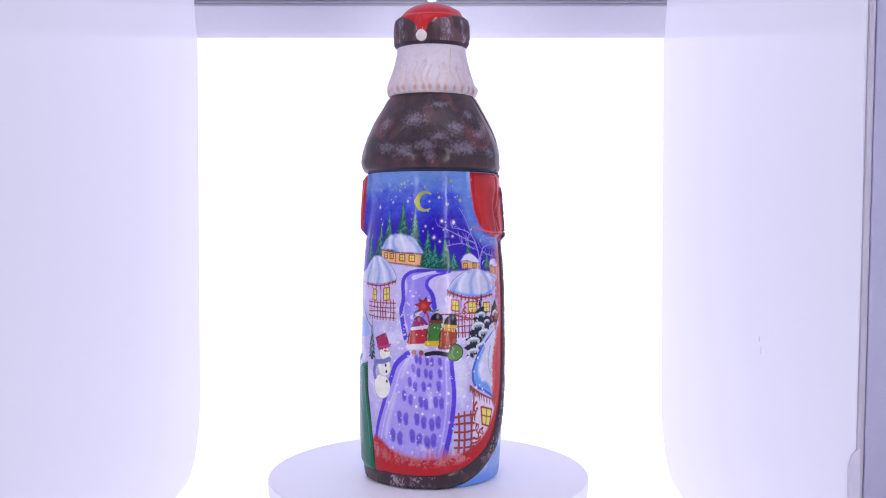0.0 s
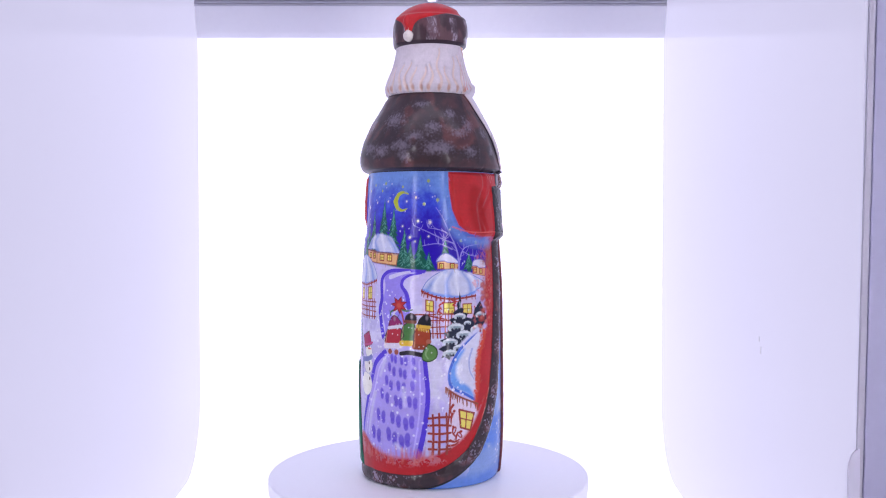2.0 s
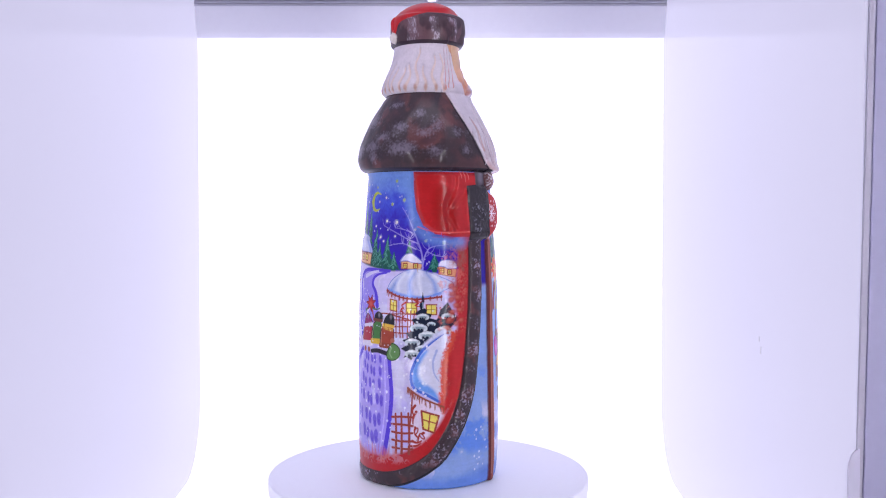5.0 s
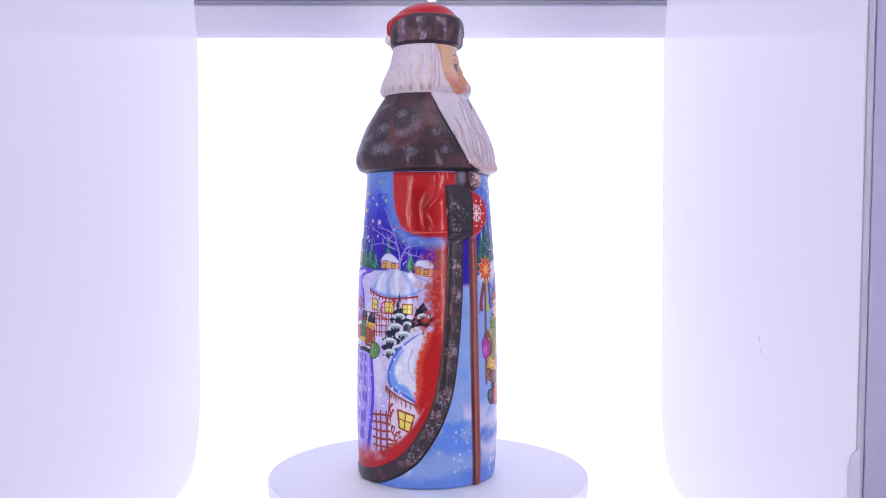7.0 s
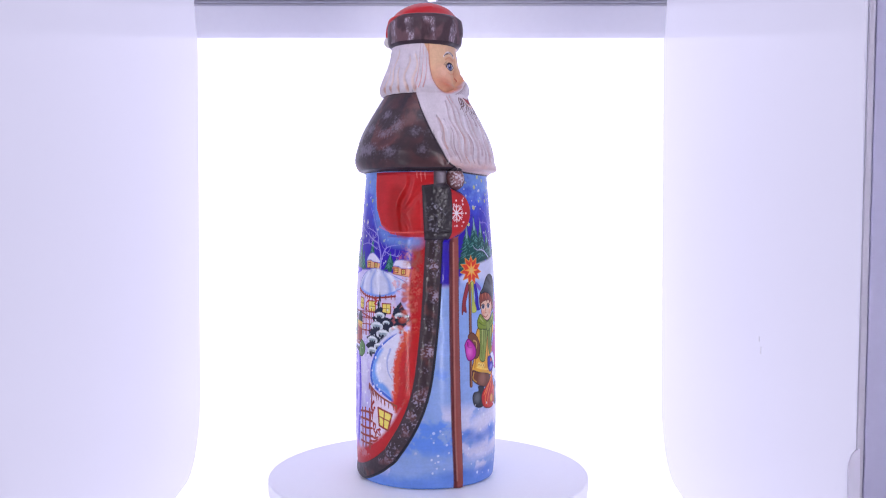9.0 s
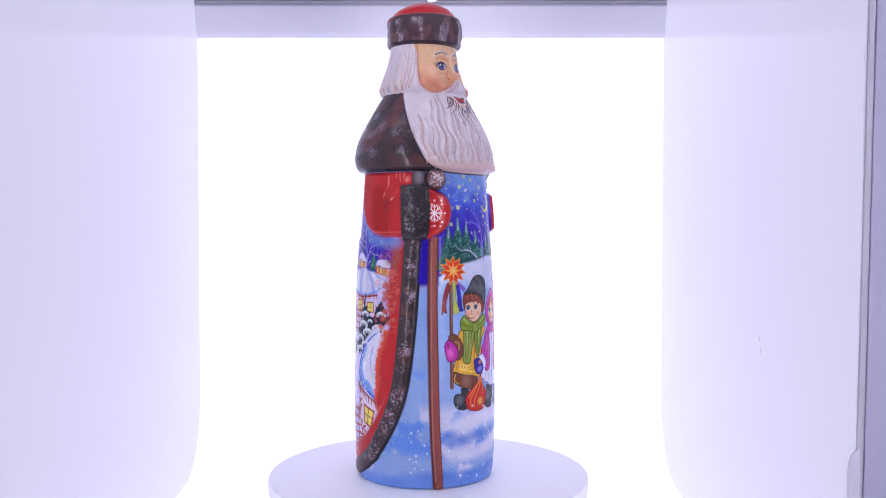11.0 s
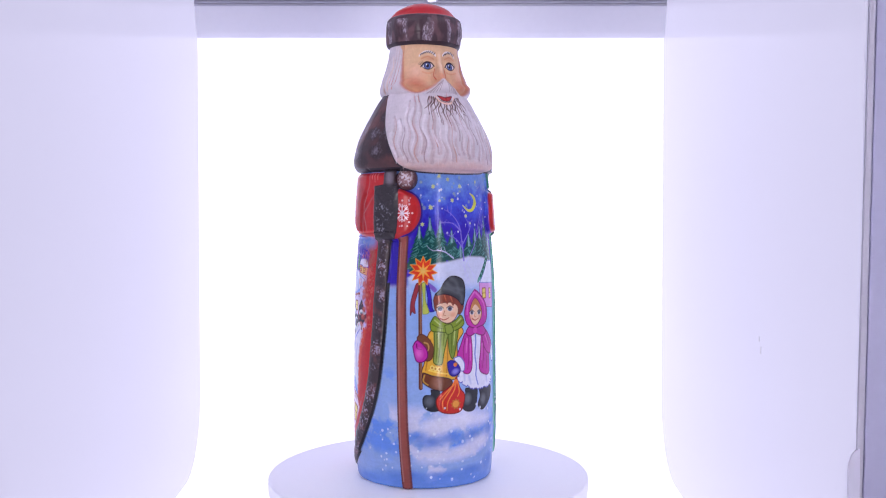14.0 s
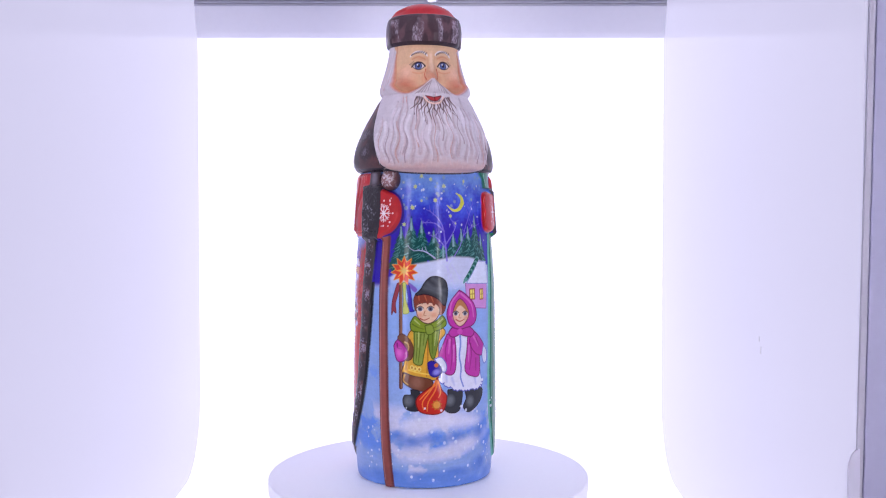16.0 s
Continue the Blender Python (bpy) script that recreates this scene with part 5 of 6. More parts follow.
stroke([(-43.6, 181.3), (-44.3, 127.6), (-43.4, 44.6), (-41.1, 6.2)], lin(196, 130, 120), 0.5, alpha=0.5)
ridge([(-41.8, 193.7), (-43.3, 144.2), (-42.8, 94.4), (-41.6, 44.4), (-38.9, -0.9)], 3.9, 2.6)
fill([(-51.4, 181.4), (-47.0, 183.4), (-47.8, 152.5), (-53.7, 151.8)], NAVY, 0.5)

# -- right sleeve, cuff, mitten and staff knob
sleeve = [(-108.3, 233.0), (-107.9, 220.6), (-105.7, 205.3), (-100.4, 193.8), (-91.5, 187.6), (-76.5, 185.4), (-58.1, 185.2), (-48.2, 234.5)]
halo = [(-111.1, 233.4), (-110.6, 218.5), (-108.4, 202.8), (-102.2, 190.5), (-91.6, 183.8), (-71.0, 182.0)]
stroke(halo, SKY0, 4.5, soft=3.0, alpha=0.75)
red_arm = sleeve[:6] + [(-93.7, 185.4), (-57.1, 185.5), (-55.6, 233.0)]
raised(red_arm, 5.0, 3.2)
fill(red_arm, RED, 0.4)
# shade of the folds, laid into the sleeve's colour as a darker red
w, f = area([(-89.8, 222.7), (-78.2, 216.5), (-76.1, 187.6), (-87.0, 188.8), (-92.8, 206.1)], 3.0, True)
COL[w] += (np.array(RED2) - COL[w]) * f[..., None]
for p in ([(-77.2, 235.0), (-76.2, 222.7), (-83.6, 209.5), (-81.0, 190.5)], [(-78.2, 216.5), (-81.8, 205.3), (-76.5, 191.3)], [(-68.2, 218.5), (-79.6, 205.3)]):
    groove(p, 3.2, 0.8)
groove([(-105.7, 190.4), (-87.0, 188.8), (-65.0, 189.6)], 1.2, 0.6)
# pink strokes: highlights put into the sleeve's colour
stroke([(-104.8, 192.9), (-89.3, 188.8), (-65.0, 189.2)], lin(226, 90, 84), 0.5, alpha=0.7)
for p in ([(-71.5, 234.2), (-70.6, 228.5)], [(-68.3, 233.4), (-67.3, 226.0)], [(-65.0, 232.6), (-64.5, 227.6)]):
    stroke(p, PINKRED, 0.6, 0.3, alpha=0.7)
mitten = [(-48.2, 218.2), (-39.1, 218.3), (-31.7, 213.8), (-28.8, 205.4), (-30.0, 197.1), (-34.8, 190.4), (-41.5, 186.7), (-49.1, 186.3)]
stroke(mitten, lin(40, 14, 120), 1.2)
raised(mitten, 6.2, 2.6, True)
fill(mitten, RED, 0.3, True)
fs, fh = -42.0, 202.8
for k in range(8):
    a = math.pi / 4 * k
    u, v = math.sin(a), math.cos(a)
    stroke([(fs, fh), (fs + 5.4 * u, fh + 6.4 * v)], lin(240, 222, 230), 0.45, 0.3)
    oval(fs + 7.4 * u, fh + 9.2 * v, 0.7, 0.7, lin(240, 200, 206))
    stroke([(fs + 4.6 * u - 1.6 * v, fh + 5.8 * v + 1.6 * u), (fs + 3.4 * u, fh + 4.2 * v), (fs + 4.6 * u + 1.6 * v, fh + 5.8 * v - 1.6 * u)], lin(240, 206, 212), 0.3)
flecks(16, fs - 8, fs + 8, fh - 13, fh + 14, 0.35, 0.6, lin(240, 206, 212), 13)
cuff = [(-66.8, 222.7), (-56.6, 223.9), (-46.0, 223.6), (-45.2, 205.4), (-46.2, 188.8), (-48.2, 183.8), (-64.9, 183.5), (-65.9, 202.0)]
raised(cuff, 6.6, 2.6)
fill(cuff, lin(50, 45, 50), 0.4, line=INK)
w, f = area([(-63.6, 220.6), (-49.1, 220.7), (-49.9, 188.8), (-62.3, 188.0)], 3.0)
COL[w] += (np.array(lin(150, 146, 164)) - COL[w]) * (f * step(n_dry[w] + 0.6 * n_mid[w], 0.0, 1.1) * step(n_patch[w] + n_mid[w], -0.7, 0.8) * 0.6)[..., None]
w, f = area(cuff, 2.0)
REL[w] += f * (0.4 * n_mid[w] + 0.12 * n_fine[w])
groove([(-64.1, 188.8), (-48.1, 189.2)], 0.9, 1.0)
band = [(-58.4, 233.8), (-47.9, 233.9), (-48.0, 223.6), (-58.5, 223.5)]
raised(band, 5.6, 1.5)
fill(band, lin(74, 62, 68), 0.5)
oval(-53.2, 229.3, 2.6, 5.0, lin(140, 132, 146), alpha=0.6, soft=1.5)
ks, kh = -40.2, 227.9
w = window(ks - 10, ks + 10, kh - 10, kh + 10)
q = np.hypot((S[w] - ks) / 8.4, (HH[w] - kh) / 8.4)
REL[w] = np.maximum(REL[w], 8.0 * np.sqrt(np.clip(1 - q * q, 0, 1)))
oval(ks, kh, 8.6, 8.6, INK2)
oval(ks, kh, 7.6, 7.6, BROWN2, soft=0.8)
oval(ks + 0.5, kh, 4.4, 4.8, lin(160, 120, 122), soft=1.5, alpha=0.8)
w, f = area([(ks - 5, kh - 5), (ks + 5, kh - 5), (ks + 5, kh + 5), (ks - 5, kh + 5)], 2.0)
COL[w] += (np.array(lin(216, 206, 214)) - COL[w]) * (f * step(n_dry[w] + 0.5 * n_mid[w], 0.1, 0.8) * 0.8)[..., None]

# -- left sleeve, cuff and mitten
for pts in ([(-252, 232.5), (-217, 232.5), (-217, 212), (-219, 198), (-226, 188), (-252, 186)], [(74, 232.5), (96, 232.5), (96, 187), (74, 187)]):
    raised(pts, 6.6, 4.8)
    fill(pts, RED, 0.4)
stroke([(-219, 232), (-220, 212), (-222, 198)], PINKRED, 0.6, alpha=0.7)
lm = [(42.7, 217.7), (53.3, 219.7), (68.4, 217.4), (68.2, 211.2), (68.2, 194.4), (53.9, 188.4), (43.1, 190.2), (40.5, 197.9), (41.2, 208.6)]
raised(lm, 5.4, 2.2, True)
fill(lm, RED, 0.3, True)
ls, lh = 60.0, 204.1
for k in range(8):
    a = math.pi / 4 * k
    stroke([(ls, lh), (ls + 4.5 * math.sin(a), lh + 6 * math.cos(a))], lin(246, 226, 232), 0.45, 0.3)
flecks(14, ls - 8, ls + 4, lh - 12, lh + 12, 0.35, 0.6, lin(240, 206, 212), 14)
raised([(66, 222), (78, 222), (79, 203), (78, 186), (66, 186)], 6.6, 2.4)
fill([(66, 223), (78, 223), (79, 203), (78, 185), (66, 185)], lin(66, 58, 66), 0.4)
gs = [(38.6, 234.6), (47.2, 229.0), (48.1, 222.1), (68.5, 221.8), (60.5, 235.6)]
raised(gs, 3.0, 1.2)
fill(gs, GREEN, 0.4)
stroke([(47.4, 235.0), (49.8, 229.1), (52.7, 223.1)], GREEN2, 0.5)
# -- cape of dark fur
cape = (HH > 233.9) & (HH < 293.6)
blend(cape * 1.0, BROWN)
blend(cape * step(n_big + 0.5 * n_mid, -0.1, 0.6) * 0.9, BROWN2)
blend(cape * step(-n_patch + 0.3 * n_mid, 0.25, 0.8) * 0.6, lin(54, 44, 52))
rnd = random.Random(51)
patch = np.zeros(S.shape)
for row, h in enumerate((246, 261, 277)):
    for k in range(17):
        if -205 < -246 + 20 * k + 10 * (row % 2) < -80:
            continue
        s, y = -246 + 20 * k + 10 * (row % 2) + rnd.uniform(-3, 3), h + rnd.uniform(-3, 3)
        g = rnd.uniform(0.35, 1.0)
        w = window(s - 18, s + 18, y - 13, y + 13)
        if w is not None:
            patch[w] += g * np.exp(-((S[w] - s) / rnd.uniform(5.0, 8.5)) ** 2 - ((HH[w] - y) / rnd.uniform(3.4, 5.4)) ** 2)
for (s, y), a, b in zip([(-155.0, 271.9), (-131.7, 283.8), (-104.5, 276.4), (-120.4, 266.2), (-89.1, 268.5), (-99.6, 261.8), (-143.9, 252.7), (-160.6, 248.2), (-121.7, 250.1), (-141.1, 244.3), (-183.8, 269.3), (-176.0, 251.5), (-92.1, 247.8), (-134.5, 259.3), (-110.6, 250.4)], (11, 11, 7, 8, 6, 8, 9, 8, 8, 5, 8, 8, 8, 8, 7), (7.5, 3.0, 4.5, 5.0, 5.5, 4.0, 4.2, 5.0, 6.0, 5.0, 6.0, 5.0, 5.0, 3.6, 5.0)):
    w = window(s - 2.5 * a, s + 2.5 * a, y - 2.5 * b, y + 2.5 * b)
    patch[w] += np.exp(-((S[w] - s) / a) ** 2 - ((HH[w] - y) / b) ** 2)
blend(cape * step(patch + 0.24 * n_dry + 0.16 * n_fine, 0.22, 1.35) * 0.46, lin(150, 140, 160))
blend(cape * step(0.35 - patch + 0.3 * n_mid, 0.1, 0.5) * 0.4, lin(96, 60, 62))
blend((HH > 233.5) * (HH < 236.6) * 1.0, lin(44, 36, 44))
REL += cape * (0.28 * n_patch * step(HH, 240, 246) + 0.4 * np.sin(S / 9.0) * step(-HH, -250, -240))
# -- beard
beard = [(-75, 296), (-71, 285), (-64, 272), (-57.5, 259), (-52, 249), (-47, 240.5), (-39, 235.6), (-30, 233.6), (-10, 232.6), (10, 232.6), (30, 233.6), (38, 235.2), (44.5, 240), (50, 249), (55.5, 259), (62.5, 272), (70, 285), (77, 296), (50, 302), (0, 298), (-50, 302)]
raised(beard, 2.2, 2.0, True)
stroke(beard + beard[:1], lin(40, 32, 40), 1.2)
fill(beard, HAIR, 0.5, True)
w, f = area(beard, 0.6, True)
COL[w] += (np.array(lin(196, 152, 140)) - COL[w]) * (f * step(-HH[w] + 3 * n_mid[w], -247, -235) * 0.7)[..., None]
rnd = random.Random(21)


def lock(s, top, low, bend, rgb, w0, w1, alpha=0.8, deep=0.0):
    """A wavy strand of the beard: fans out from the chin."""
    p = []
    for h in np.linspace(top, low, 13):
        f = (298 - h) / 62
        p.append((s * (1.18 - 0.28 * f) + bend * math.sin((h - 236) / 3.8 + 0.13 * s), h))
    stroke(p, rgb, w0, w1, alpha=alpha, soft=0.35)
    if deep:
        groove(p, 1.6, deep)
    return p


for k in range(19):
    s = -50 + 101 * k / 18 + rnd.uniform(-1.2, 1.2)
    p = lock(s, 292 - rnd.uniform(0, 26), 239 + rnd.uniform(0, 8), rnd.uniform(0.9, 2.0), lin(198, 176, 180), 0.5, 2.0, 0.6, 1.3)
for k in range(14):
    s = -49 + 99 * k / 13 + rnd.uniform(-1.2, 1.2)
    top = 291 - rnd.uniform(0, 30)
    lock(s, top, max(240, top - rnd.uniform(16, 40)), rnd.uniform(1.0, 1.9), lin(138, 112, 116) if k % 2 else lin(190, 142, 128), 0.25, 0.5, 0.75)
for k in range(19):
    s = -53 + 106 * k / 18 + rnd.uniform(-2, 2)
    lock(s, 284 - rnd.uniform(0, 24), 239 + rnd.uniform(0, 11), rnd.uniform(1.0, 2.2), lin(222, 215, 222), rnd.uniform(1.2, 2.4), 0.15, 0.7)
for k in range(19):
    s = -19.8 + 2.2 * k
    top = 285.0 + 5.5 * abs(k - 9) / 9
    b = (k - 9) * 0.22
    u = 1.2 if k % 3 else -0.9
    p = [(s, top), (s + b * 0.7 + u, top - 3.5), (s + b * 1.7 - u, top - 7.5), (s + b * 2.6 + u, top - 10 - 4 * ((k * 7) % 3))]
    stroke(p, HAIRDARK, 0.95, 0.2, soft=0.3, alpha=0.9)
# -- hair
hair = (HH > 293.2) & (HH < 331.5)
blend(hair * 1.0, HAIR)
face = [(-60, 338), (-60, 322), (-58, 309), (-52, 298), (-38, 293.6), (-22, 296), (0, 303), (22, 296), (38, 293.6), (50, 298), (56, 309), (58, 322), (58, 338)]
w, f = area(face, 1.2, True)
REL[w] -= f * (3.4 * step(-HH[w], -324, -300) + 0.8)
rnd = random.Random(22)
for k in range(18):
    s = -246 + 10.4 * k + rnd.uniform(-1.5, 1.5)
    if -72 < s:
        continue
    top = 327 - rnd.uniform(0, 16)
    b = rnd.uniform(1.6, 3.2)
    p = [(s + b * math.sin((h - 298) / 3.6 + k), h) for h in np.linspace(top, 295.5, 12)]
    stroke(p, lin(216, 192, 180), 0.9, 1.9, alpha=0.8, soft=0.6)
    groove(p, 3.4, 1.0)
    oval(p[-1][0], 297, 2.0, 2.2, lin(176, 120, 96), alpha=0.55, soft=0.9)
for k in range(4):
    s = 88 - 5.4 * k
    if s > 72:
        groove([(s, 330), (s + 1, 315), (s, 299)], 2.0, 0.9)
REL += hair * (np.abs(S) > 70) * 0.5 * np.sin(S / 2.6) * step(-HH, -303, -295)
for s in (-63, -68, -73, 62, 67, 72):
    p = [(s, 329), (s * 1.01, 314), (s * 1.03, 304), (s * 1.07, 297)]
    stroke(p, lin(196, 176, 178), 0.4, 1.1, alpha=0.5, soft=0.5)
    groove(p, 2.2, 0.8)
# -- face
fill(face, SKIN, 0.6, True)
w, f = area(face, 4.0, True)
COL[w] += (np.array(BLUSH) - COL[w]) * ((1 - f) * (COL[w].sum(-1) < 1.6) * (COL[w][..., 0] > 0.5))[..., None] * 0.5
for s, h in ((-38, 305), (38, 305)):
    oval(s, h, 13, 7, BLUSH, soft=6, alpha=0.55)
    x = window(s - 26, s + 26, h - 14, h + 14)
    q = np.hypot((S[x] - s) / 24, (HH[x] - h) / 12)
    REL[x] += 2.4 * np.clip(1 - q * q, 0, 1) ** 1.5
    # paler patch on the upper cheek: a highlight put into the paint
    oval(s, h + 4, 9, 4, lin(238, 196, 168), soft=4, alpha=0.6)
stroke(face[:7], lin(184, 100, 76), 0.9, alpha=0.6, soft=0.8)
stroke(face[6:], lin(184, 100, 76), 0.9, alpha=0.6, soft=0.8)
# nose
x = window(-16, 16, 296, 329)
for h, a, b, up in ((317, 6, 10, 1.8), (309, 8.5, 8, 4.6), (305, 11, 4.5, 4.8)):
    q = np.hypot(S[x] / a, (HH[x] - h) / b)
    REL[x] = REL[x] + 0.62 * up * np.clip(1 - q * q, 0, 1)
oval(0, 306, 11, 5, BLUSH, soft=4, alpha=0.5)
# darker flanks and, below, a pale ridge: nose shading put into the paint
for side in (-1, 1):
    stroke([(side * 6, 322), (side * 6, 315), (side * 10, 308), (side * 14, 304)], lin(200, 140, 106), 0.8, 1.8, soft=1.6, alpha=0.5)
    oval(side * 36, 299.5, 12, 3.0, lin(190, 92, 64), side * 8, soft=2.6, alpha=0.6)
stroke([(0, 322), (0, 312)], lin(236, 204, 176), 2.2, 2.8, soft=1.6, alpha=0.6)
stroke([(-9, 312), (-11, 307), (-8, 304)], lin(190, 100, 74), 0.6)
stroke([(9, 312), (11, 307), (8, 304)], lin(190, 100, 74), 0.6)
# eyes and brows
for side, (s, h) in ((-1, (-20.5, 314.4)), (1, (21.8, 315.0))):
    fill([(s - 9.5, h - 0.8), (s - 4.5, h + 2.2), (s + 4.5, h + 2.2), (s + 9.5, h - 0.2), (s + 3.5, h - 2.6), (s - 4, h - 2.6)], lin(206, 196, 202), 0.3, True, lin(60, 44, 50), 0.35)
    oval(s - 0.5, h - 0.1, 6.0, 2.7, lin(30, 36, 80))
    oval(s - 0.5, h - 0.2, 4.6, 2.2, lin(82, 98, 150))
    oval(s - 0.5, h, 2.6, 1.4, INK)
    oval(s - 2.0, h + 0.8, 1.0, 0.6, WHITE)
    stroke([(s - 11, h - 1.0), (s - 4.5, h + 2.4), (s + 4.5, h + 2.4), (s + 11, h - 0.2)], INK, 0.6)
    for k in range(4):
        stroke([(s + side * (6.5 + 1.6 * k), h + 2.0 - 0.5 * k), (s + side * (9.5 + 1.9 * k), h + 3.8 - 0.9 * k)], INK, 0.25, 0.15)
    oval(s - 3 * side, h + 5.4, 10, 1.6, lin(196, 130, 96), soft=1.2, alpha=0.55)
    stroke([(s - 11, h + 5), (s, h + 7.0), (s + 11, h + 5)], lin(198, 130, 96), 0.6, alpha=0.7)
    stroke([(s - 9, h - 5), (s, h - 6.0), (s + 10, h - 4.6)], lin(206, 140, 104), 0.6, alpha=0.6)
    stroke([(s - 14 * side, h + 8.0), (s - 6 * side, h + 10.6), (s + 6 * side, h + 10.4), (s + 14 * side, h + 7.2)], lin(222, 212, 210), 0.9, 0.7)
    for k in range(7):
        stroke([(s + (3.8 * k - 12), h + 8.0 + 2.0 * math.sin(0.45 * k)), (s + (3.8 * k - 9.0), h + 9.4 + 2.0 * math.sin(0.45 * k))], lin(52, 46, 56), 0.6, 0.35)
# moustache and mouth
for side in (-1, 1):
    m = [(0, 304), (side * 7, 301.5), (side * 14, 297), (side * 25, 291.5), (side * 15, 290.5), (side * 7, 292.0), (0, 293.5)]
    raised(m, 3.4, 2.2, True)
    fill(m, HAIR, 0.6, True)
    for k in range(5):
        stroke([(side * (2 + 1.5 * k), 303 - k * 0.8), (side * (5 + 2.8 * k), 298.5 - k * 0.8), (side * (7 + 4 * k), 294.5 - 0.5 * k)], lin(130, 104, 104), 0.3, 0.4, alpha=0.6)
fill([(-10, 290.9), (-5, 290.4), (0, 289.8), (5, 290.4), (10, 290.9), (5, 287.6), (0, 286.8), (-5, 287.6)], lin(176, 44, 44), 0.4, True, lin(90, 20, 24), 0.35)
stroke([(-12, 290), (-7, 286), (0, 284.8), (7, 286), (12, 290)], lin(226, 190, 172), 0.7)
# -- hat: fur brim, red crown with a tail and a bobble at the back
brim = HH > 330.6
blend(brim * 1.0, lin(70, 52, 58))
blend(brim * step(n_patch + 0.4 * n_mid, -0.1, 0.6) * 0.7, lin(104, 74, 80))
blend(brim * (HH > 333) * (HH < 350) * step(np.sin(S / 5.2 + n_big) + 0.5 * n_mid, 0.2, 1.0) * (0.25 + 0.75 * step(n_dry + 0.5 * n_mid, 0.0, 0.9)) * 0.8, lin(160, 146, 160))
REL += brim * (HH < 352) * 0.5 * np.sin(S / 6.0)
blend((HH > 330.2) * (HH < 333) * 1.0, lin(52, 38, 46))
crown = step(HH, 353.0, 353.8)
blend(crown, RED)
tail = [(-197, 354.6), (-186, 352.0), (-176, 349.6), (-167, 347.2), (-161.5, 343.5), (-157.5, 338.6), (-149.5, 338.6), (-145, 344.0), (-138, 347.8), (-122, 350.2), (-104, 352.6), (-84, 355.0), (-58, 358.4), (-57.8, 360.2), (-133.3, 358.5), (-190, 358.0)]
raised(tail, 1.3, 2.6, True)
fill(tail, RED, 0.4, True)
ridge([(-157.6, 348.7), (-154.3, 343.5), (-152.7, 337.5)], 5.0, 2.6, 2.6)
ps, ph = -154.3, 336.3
w = window(ps - 9, ps + 9, ph - 6, ph + 6)
q = np.hypot((S[w] - ps) / 7.6, (HH[w] - ph) / 4.2)
REL[w] = np.maximum(REL[w], 4.0 * np.sqrt(np.clip(1 - q * q, 0, 1)))
oval(ps, ph, 7.6, 4.2, lin(220, 212, 206))
GLOSS[cape & (REL < 1.5)] = 0.7
GLOSS[brim & (HH < 352)] = 0.7


def dabs(n, s0, s1, h0, h1, along, across, seed, strength=0.16):
    """Loose brush dabs, each a little off the colour that it lies on."""
    rnd = random.Random(seed)
    for _ in range(n):
        s, h = rnd.uniform(s0, s1), rnd.uniform(h0, h1)
        c = min(COLS - 1, int((s - S[0, 0]) / PERIOD * COLS))
        r = min(ROWS - 1, int(np.searchsorted(PH[20:], h)) + 20)
        u, v = rnd.uniform(-across, across), rnd.uniform(-along, along)
        stroke([(s, h), (s + 0.6 * u, h + 0.5 * v), (s + u, h + v)], COL[r, c] * rnd.uniform(1 - strength, 1 + strength * 1.3), rnd.uniform(0.25, 0.6), 0.15, curved=False, alpha=0.6)


dabs(1300, -190, -86, 16, 232, 3.0, 1.6, 41)
dabs(300, -33, 44, 4, 54, 2.0, 3.4, 42, 0.10)
dabs(500, -26, 38, 172, 232, 2.4, 1.6, 43)
dabs(700, -240, 90, 236, 292, 4.0, 1.6, 44, 0.14)
dabs(300, -240, 90, 332, 352, 3.0, 1.2, 45, 0.2)
dabs(260, -60, 60, 236, 292, 6.0, 0.8, 46, 0.06)
# -- brush marks all over
n_brush = waves((5.0, 1.2), 17, 2)
COL *= (1 + 0.025 * n_fine + 0.04 * n_mid + 0.02 * n_dry + 0.03 * n_brush)[..., None]
REL += 0.08 * n_mid * (HH < 350)


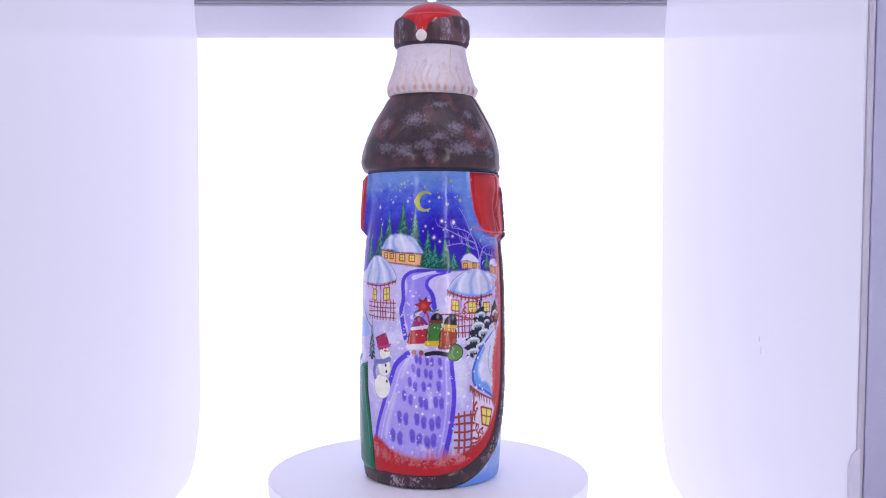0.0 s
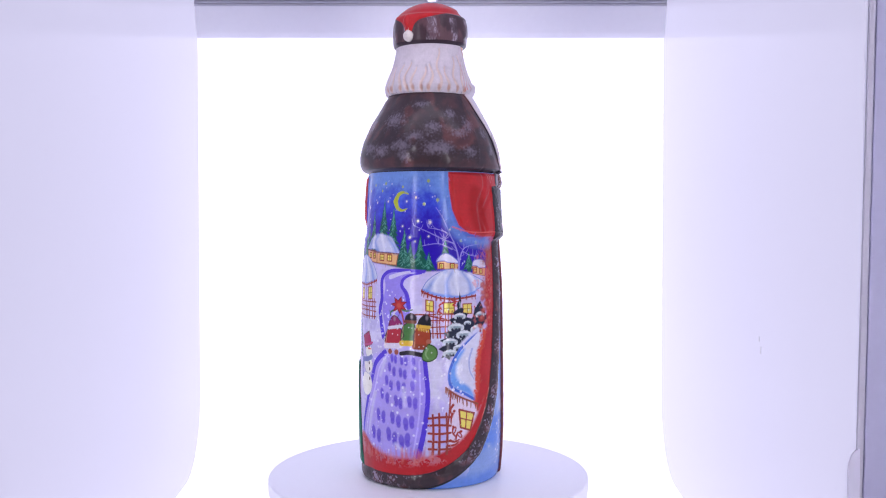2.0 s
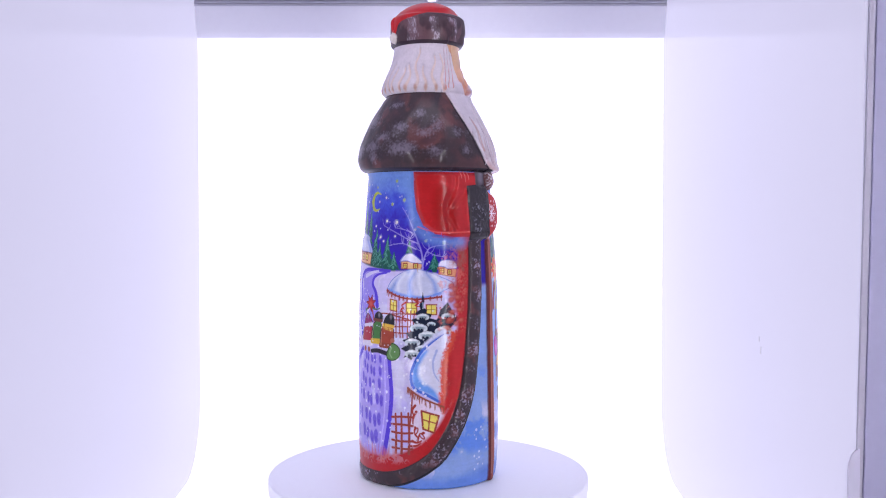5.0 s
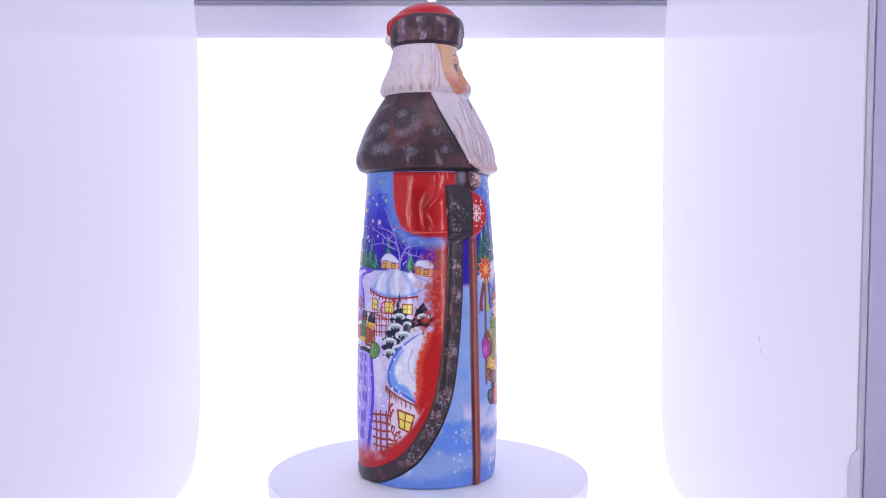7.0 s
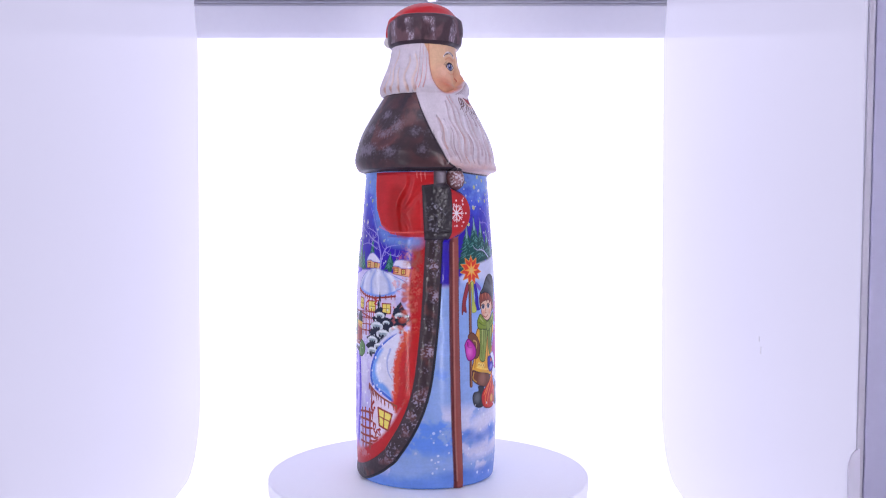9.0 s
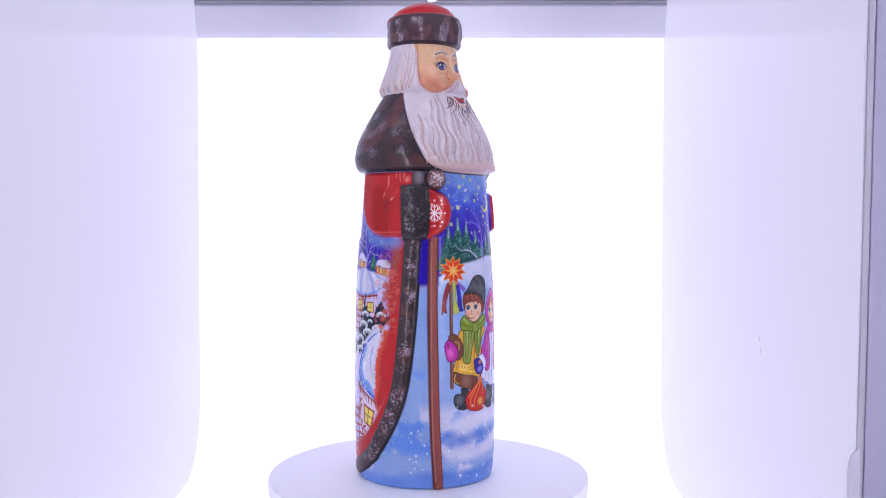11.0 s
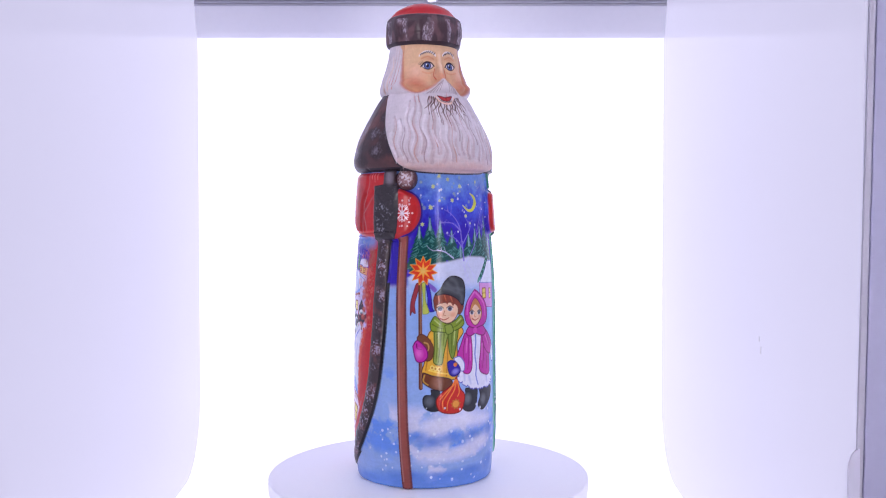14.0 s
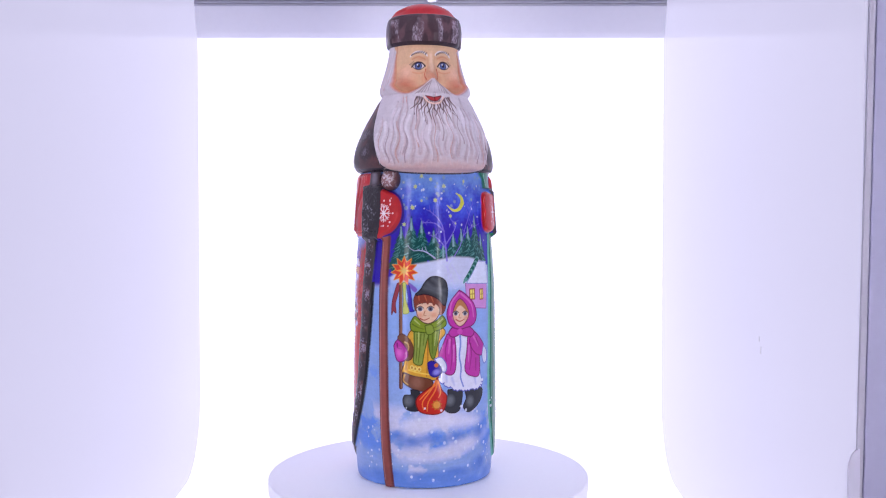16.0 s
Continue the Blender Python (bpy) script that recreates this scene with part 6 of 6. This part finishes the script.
def figurine():
    az = (S / PER_DEG)[0]
    ang = np.radians(az + 78.0)
    back = np.clip(-np.cos(np.radians(az)), 0, 1)[None, :] ** 2
    fore = np.clip(np.cos(np.radians(az)), 0, 1)[None, :] ** 2
    chest = np.clip(np.cos(np.radians(az)), 0, 1)[None, :] ** 0.8 * 4.2 * step(HH, 234, 244) * step(-HH, -296, -290)
    deep = 3.9 * step(HH, 290, 296) * step(-HH, -334, -328) + 1.3 * step(HH, 328, 334)
    flare = 2.4 * step(HH, 292, 294.5) * step(-HH, -322, -300) + 0.8 * step(HH, 236, 245) * step(-HH, -288, -270)
    r = (PR[:, None] + REL - fore * deep - chest + back * flare) / 1000
    off = (-0.00108, -0.00325)
    x = r * np.sin(ang)[None, :] + off[0]
    y = -r * np.cos(ang)[None, :] + off[1]
    z = HH / 1000 + 0.0002
    co = np.stack([x, y, z], -1).reshape(-1, 3)
    i = np.arange(ROWS - 1)[:, None] * COLS
    j = np.arange(COLS)[None, :]
    k = (np.arange(COLS)[None, :] + 1) % COLS
    quads = np.stack([i + j, i + k, i + COLS + k, i + COLS + j], -1).reshape(-1, 4)
    me = bpy.data.meshes.new("figurine")
    me.vertices.add(len(co))
    me.vertices.foreach_set("co", co.ravel())
    me.loops.add(quads.size)
    me.loops.foreach_set("vertex_index", quads.ravel().astype(np.int32))
    me.polygons.add(len(quads))
    me.polygons.foreach_set("loop_start", np.arange(0, quads.size, 4, dtype=np.int32))
    me.update(calc_edges=True)
    me.shade_smooth()
    paint = me.color_attributes.new("paint", "FLOAT_COLOR", "POINT")
    paint.data.foreach_set("color", np.concatenate([np.clip(COL, 0, 1).reshape(-1, 3), np.clip(GLOSS, 0, 1).reshape(-1, 1)], 1).astype(np.float32).ravel())
    me.materials.append(painted_wood())
    ob = new("figurine", me)
    return tagged(ob, "glossy painted wooden bearded figurine with winter village coat on turntable", "figurine")


def painted_wood():
    """Brushed paint under clear varnish."""
    m = plain("varnished_paint", (1, 1, 1), 0.45, grain=0.03, scale=120, bump=0.05, spec=0.12, coat=0.30)
    n, l = m.node_tree.nodes, m.node_tree.links
    b = n["Principled BSDF"]
    b.inputs["Coat Roughness"].default_value = 0.15
    a = n.new("ShaderNodeVertexColor")
    a.layer_name = "paint"
    mul = [q for q in n if q.type == "VECT_MATH"][0]
    l.new(a.outputs["Color"], mul.inputs[0])
    coat = n.new("ShaderNodeMath")
    coat.operation = "MULTIPLY"
    coat.inputs[1].default_value = 0.50
    l.new(a.outputs["Alpha"], coat.inputs[0])
    l.new(coat.outputs[0], b.inputs["Coat Weight"])
    return m


figure = figurine()


# ---- what moves: platter and figurine turn together ----
def motions():
    """The motor slows a little: 9.8 degrees a second at first, 7.6 at last."""
    def turned(t):
        q = (t - 8.0) / 8.0
        return -math.degrees(1.18812 * q - 0.075703 * q ** 2 + 0.010057 * q ** 3 - 0.000881 * q ** 4)
    for thing in (platter, figure):
        walk(thing, [(float(t), pose(0, 0, 0, 0, 0, turned(t))) for t in range(17)])


motions()
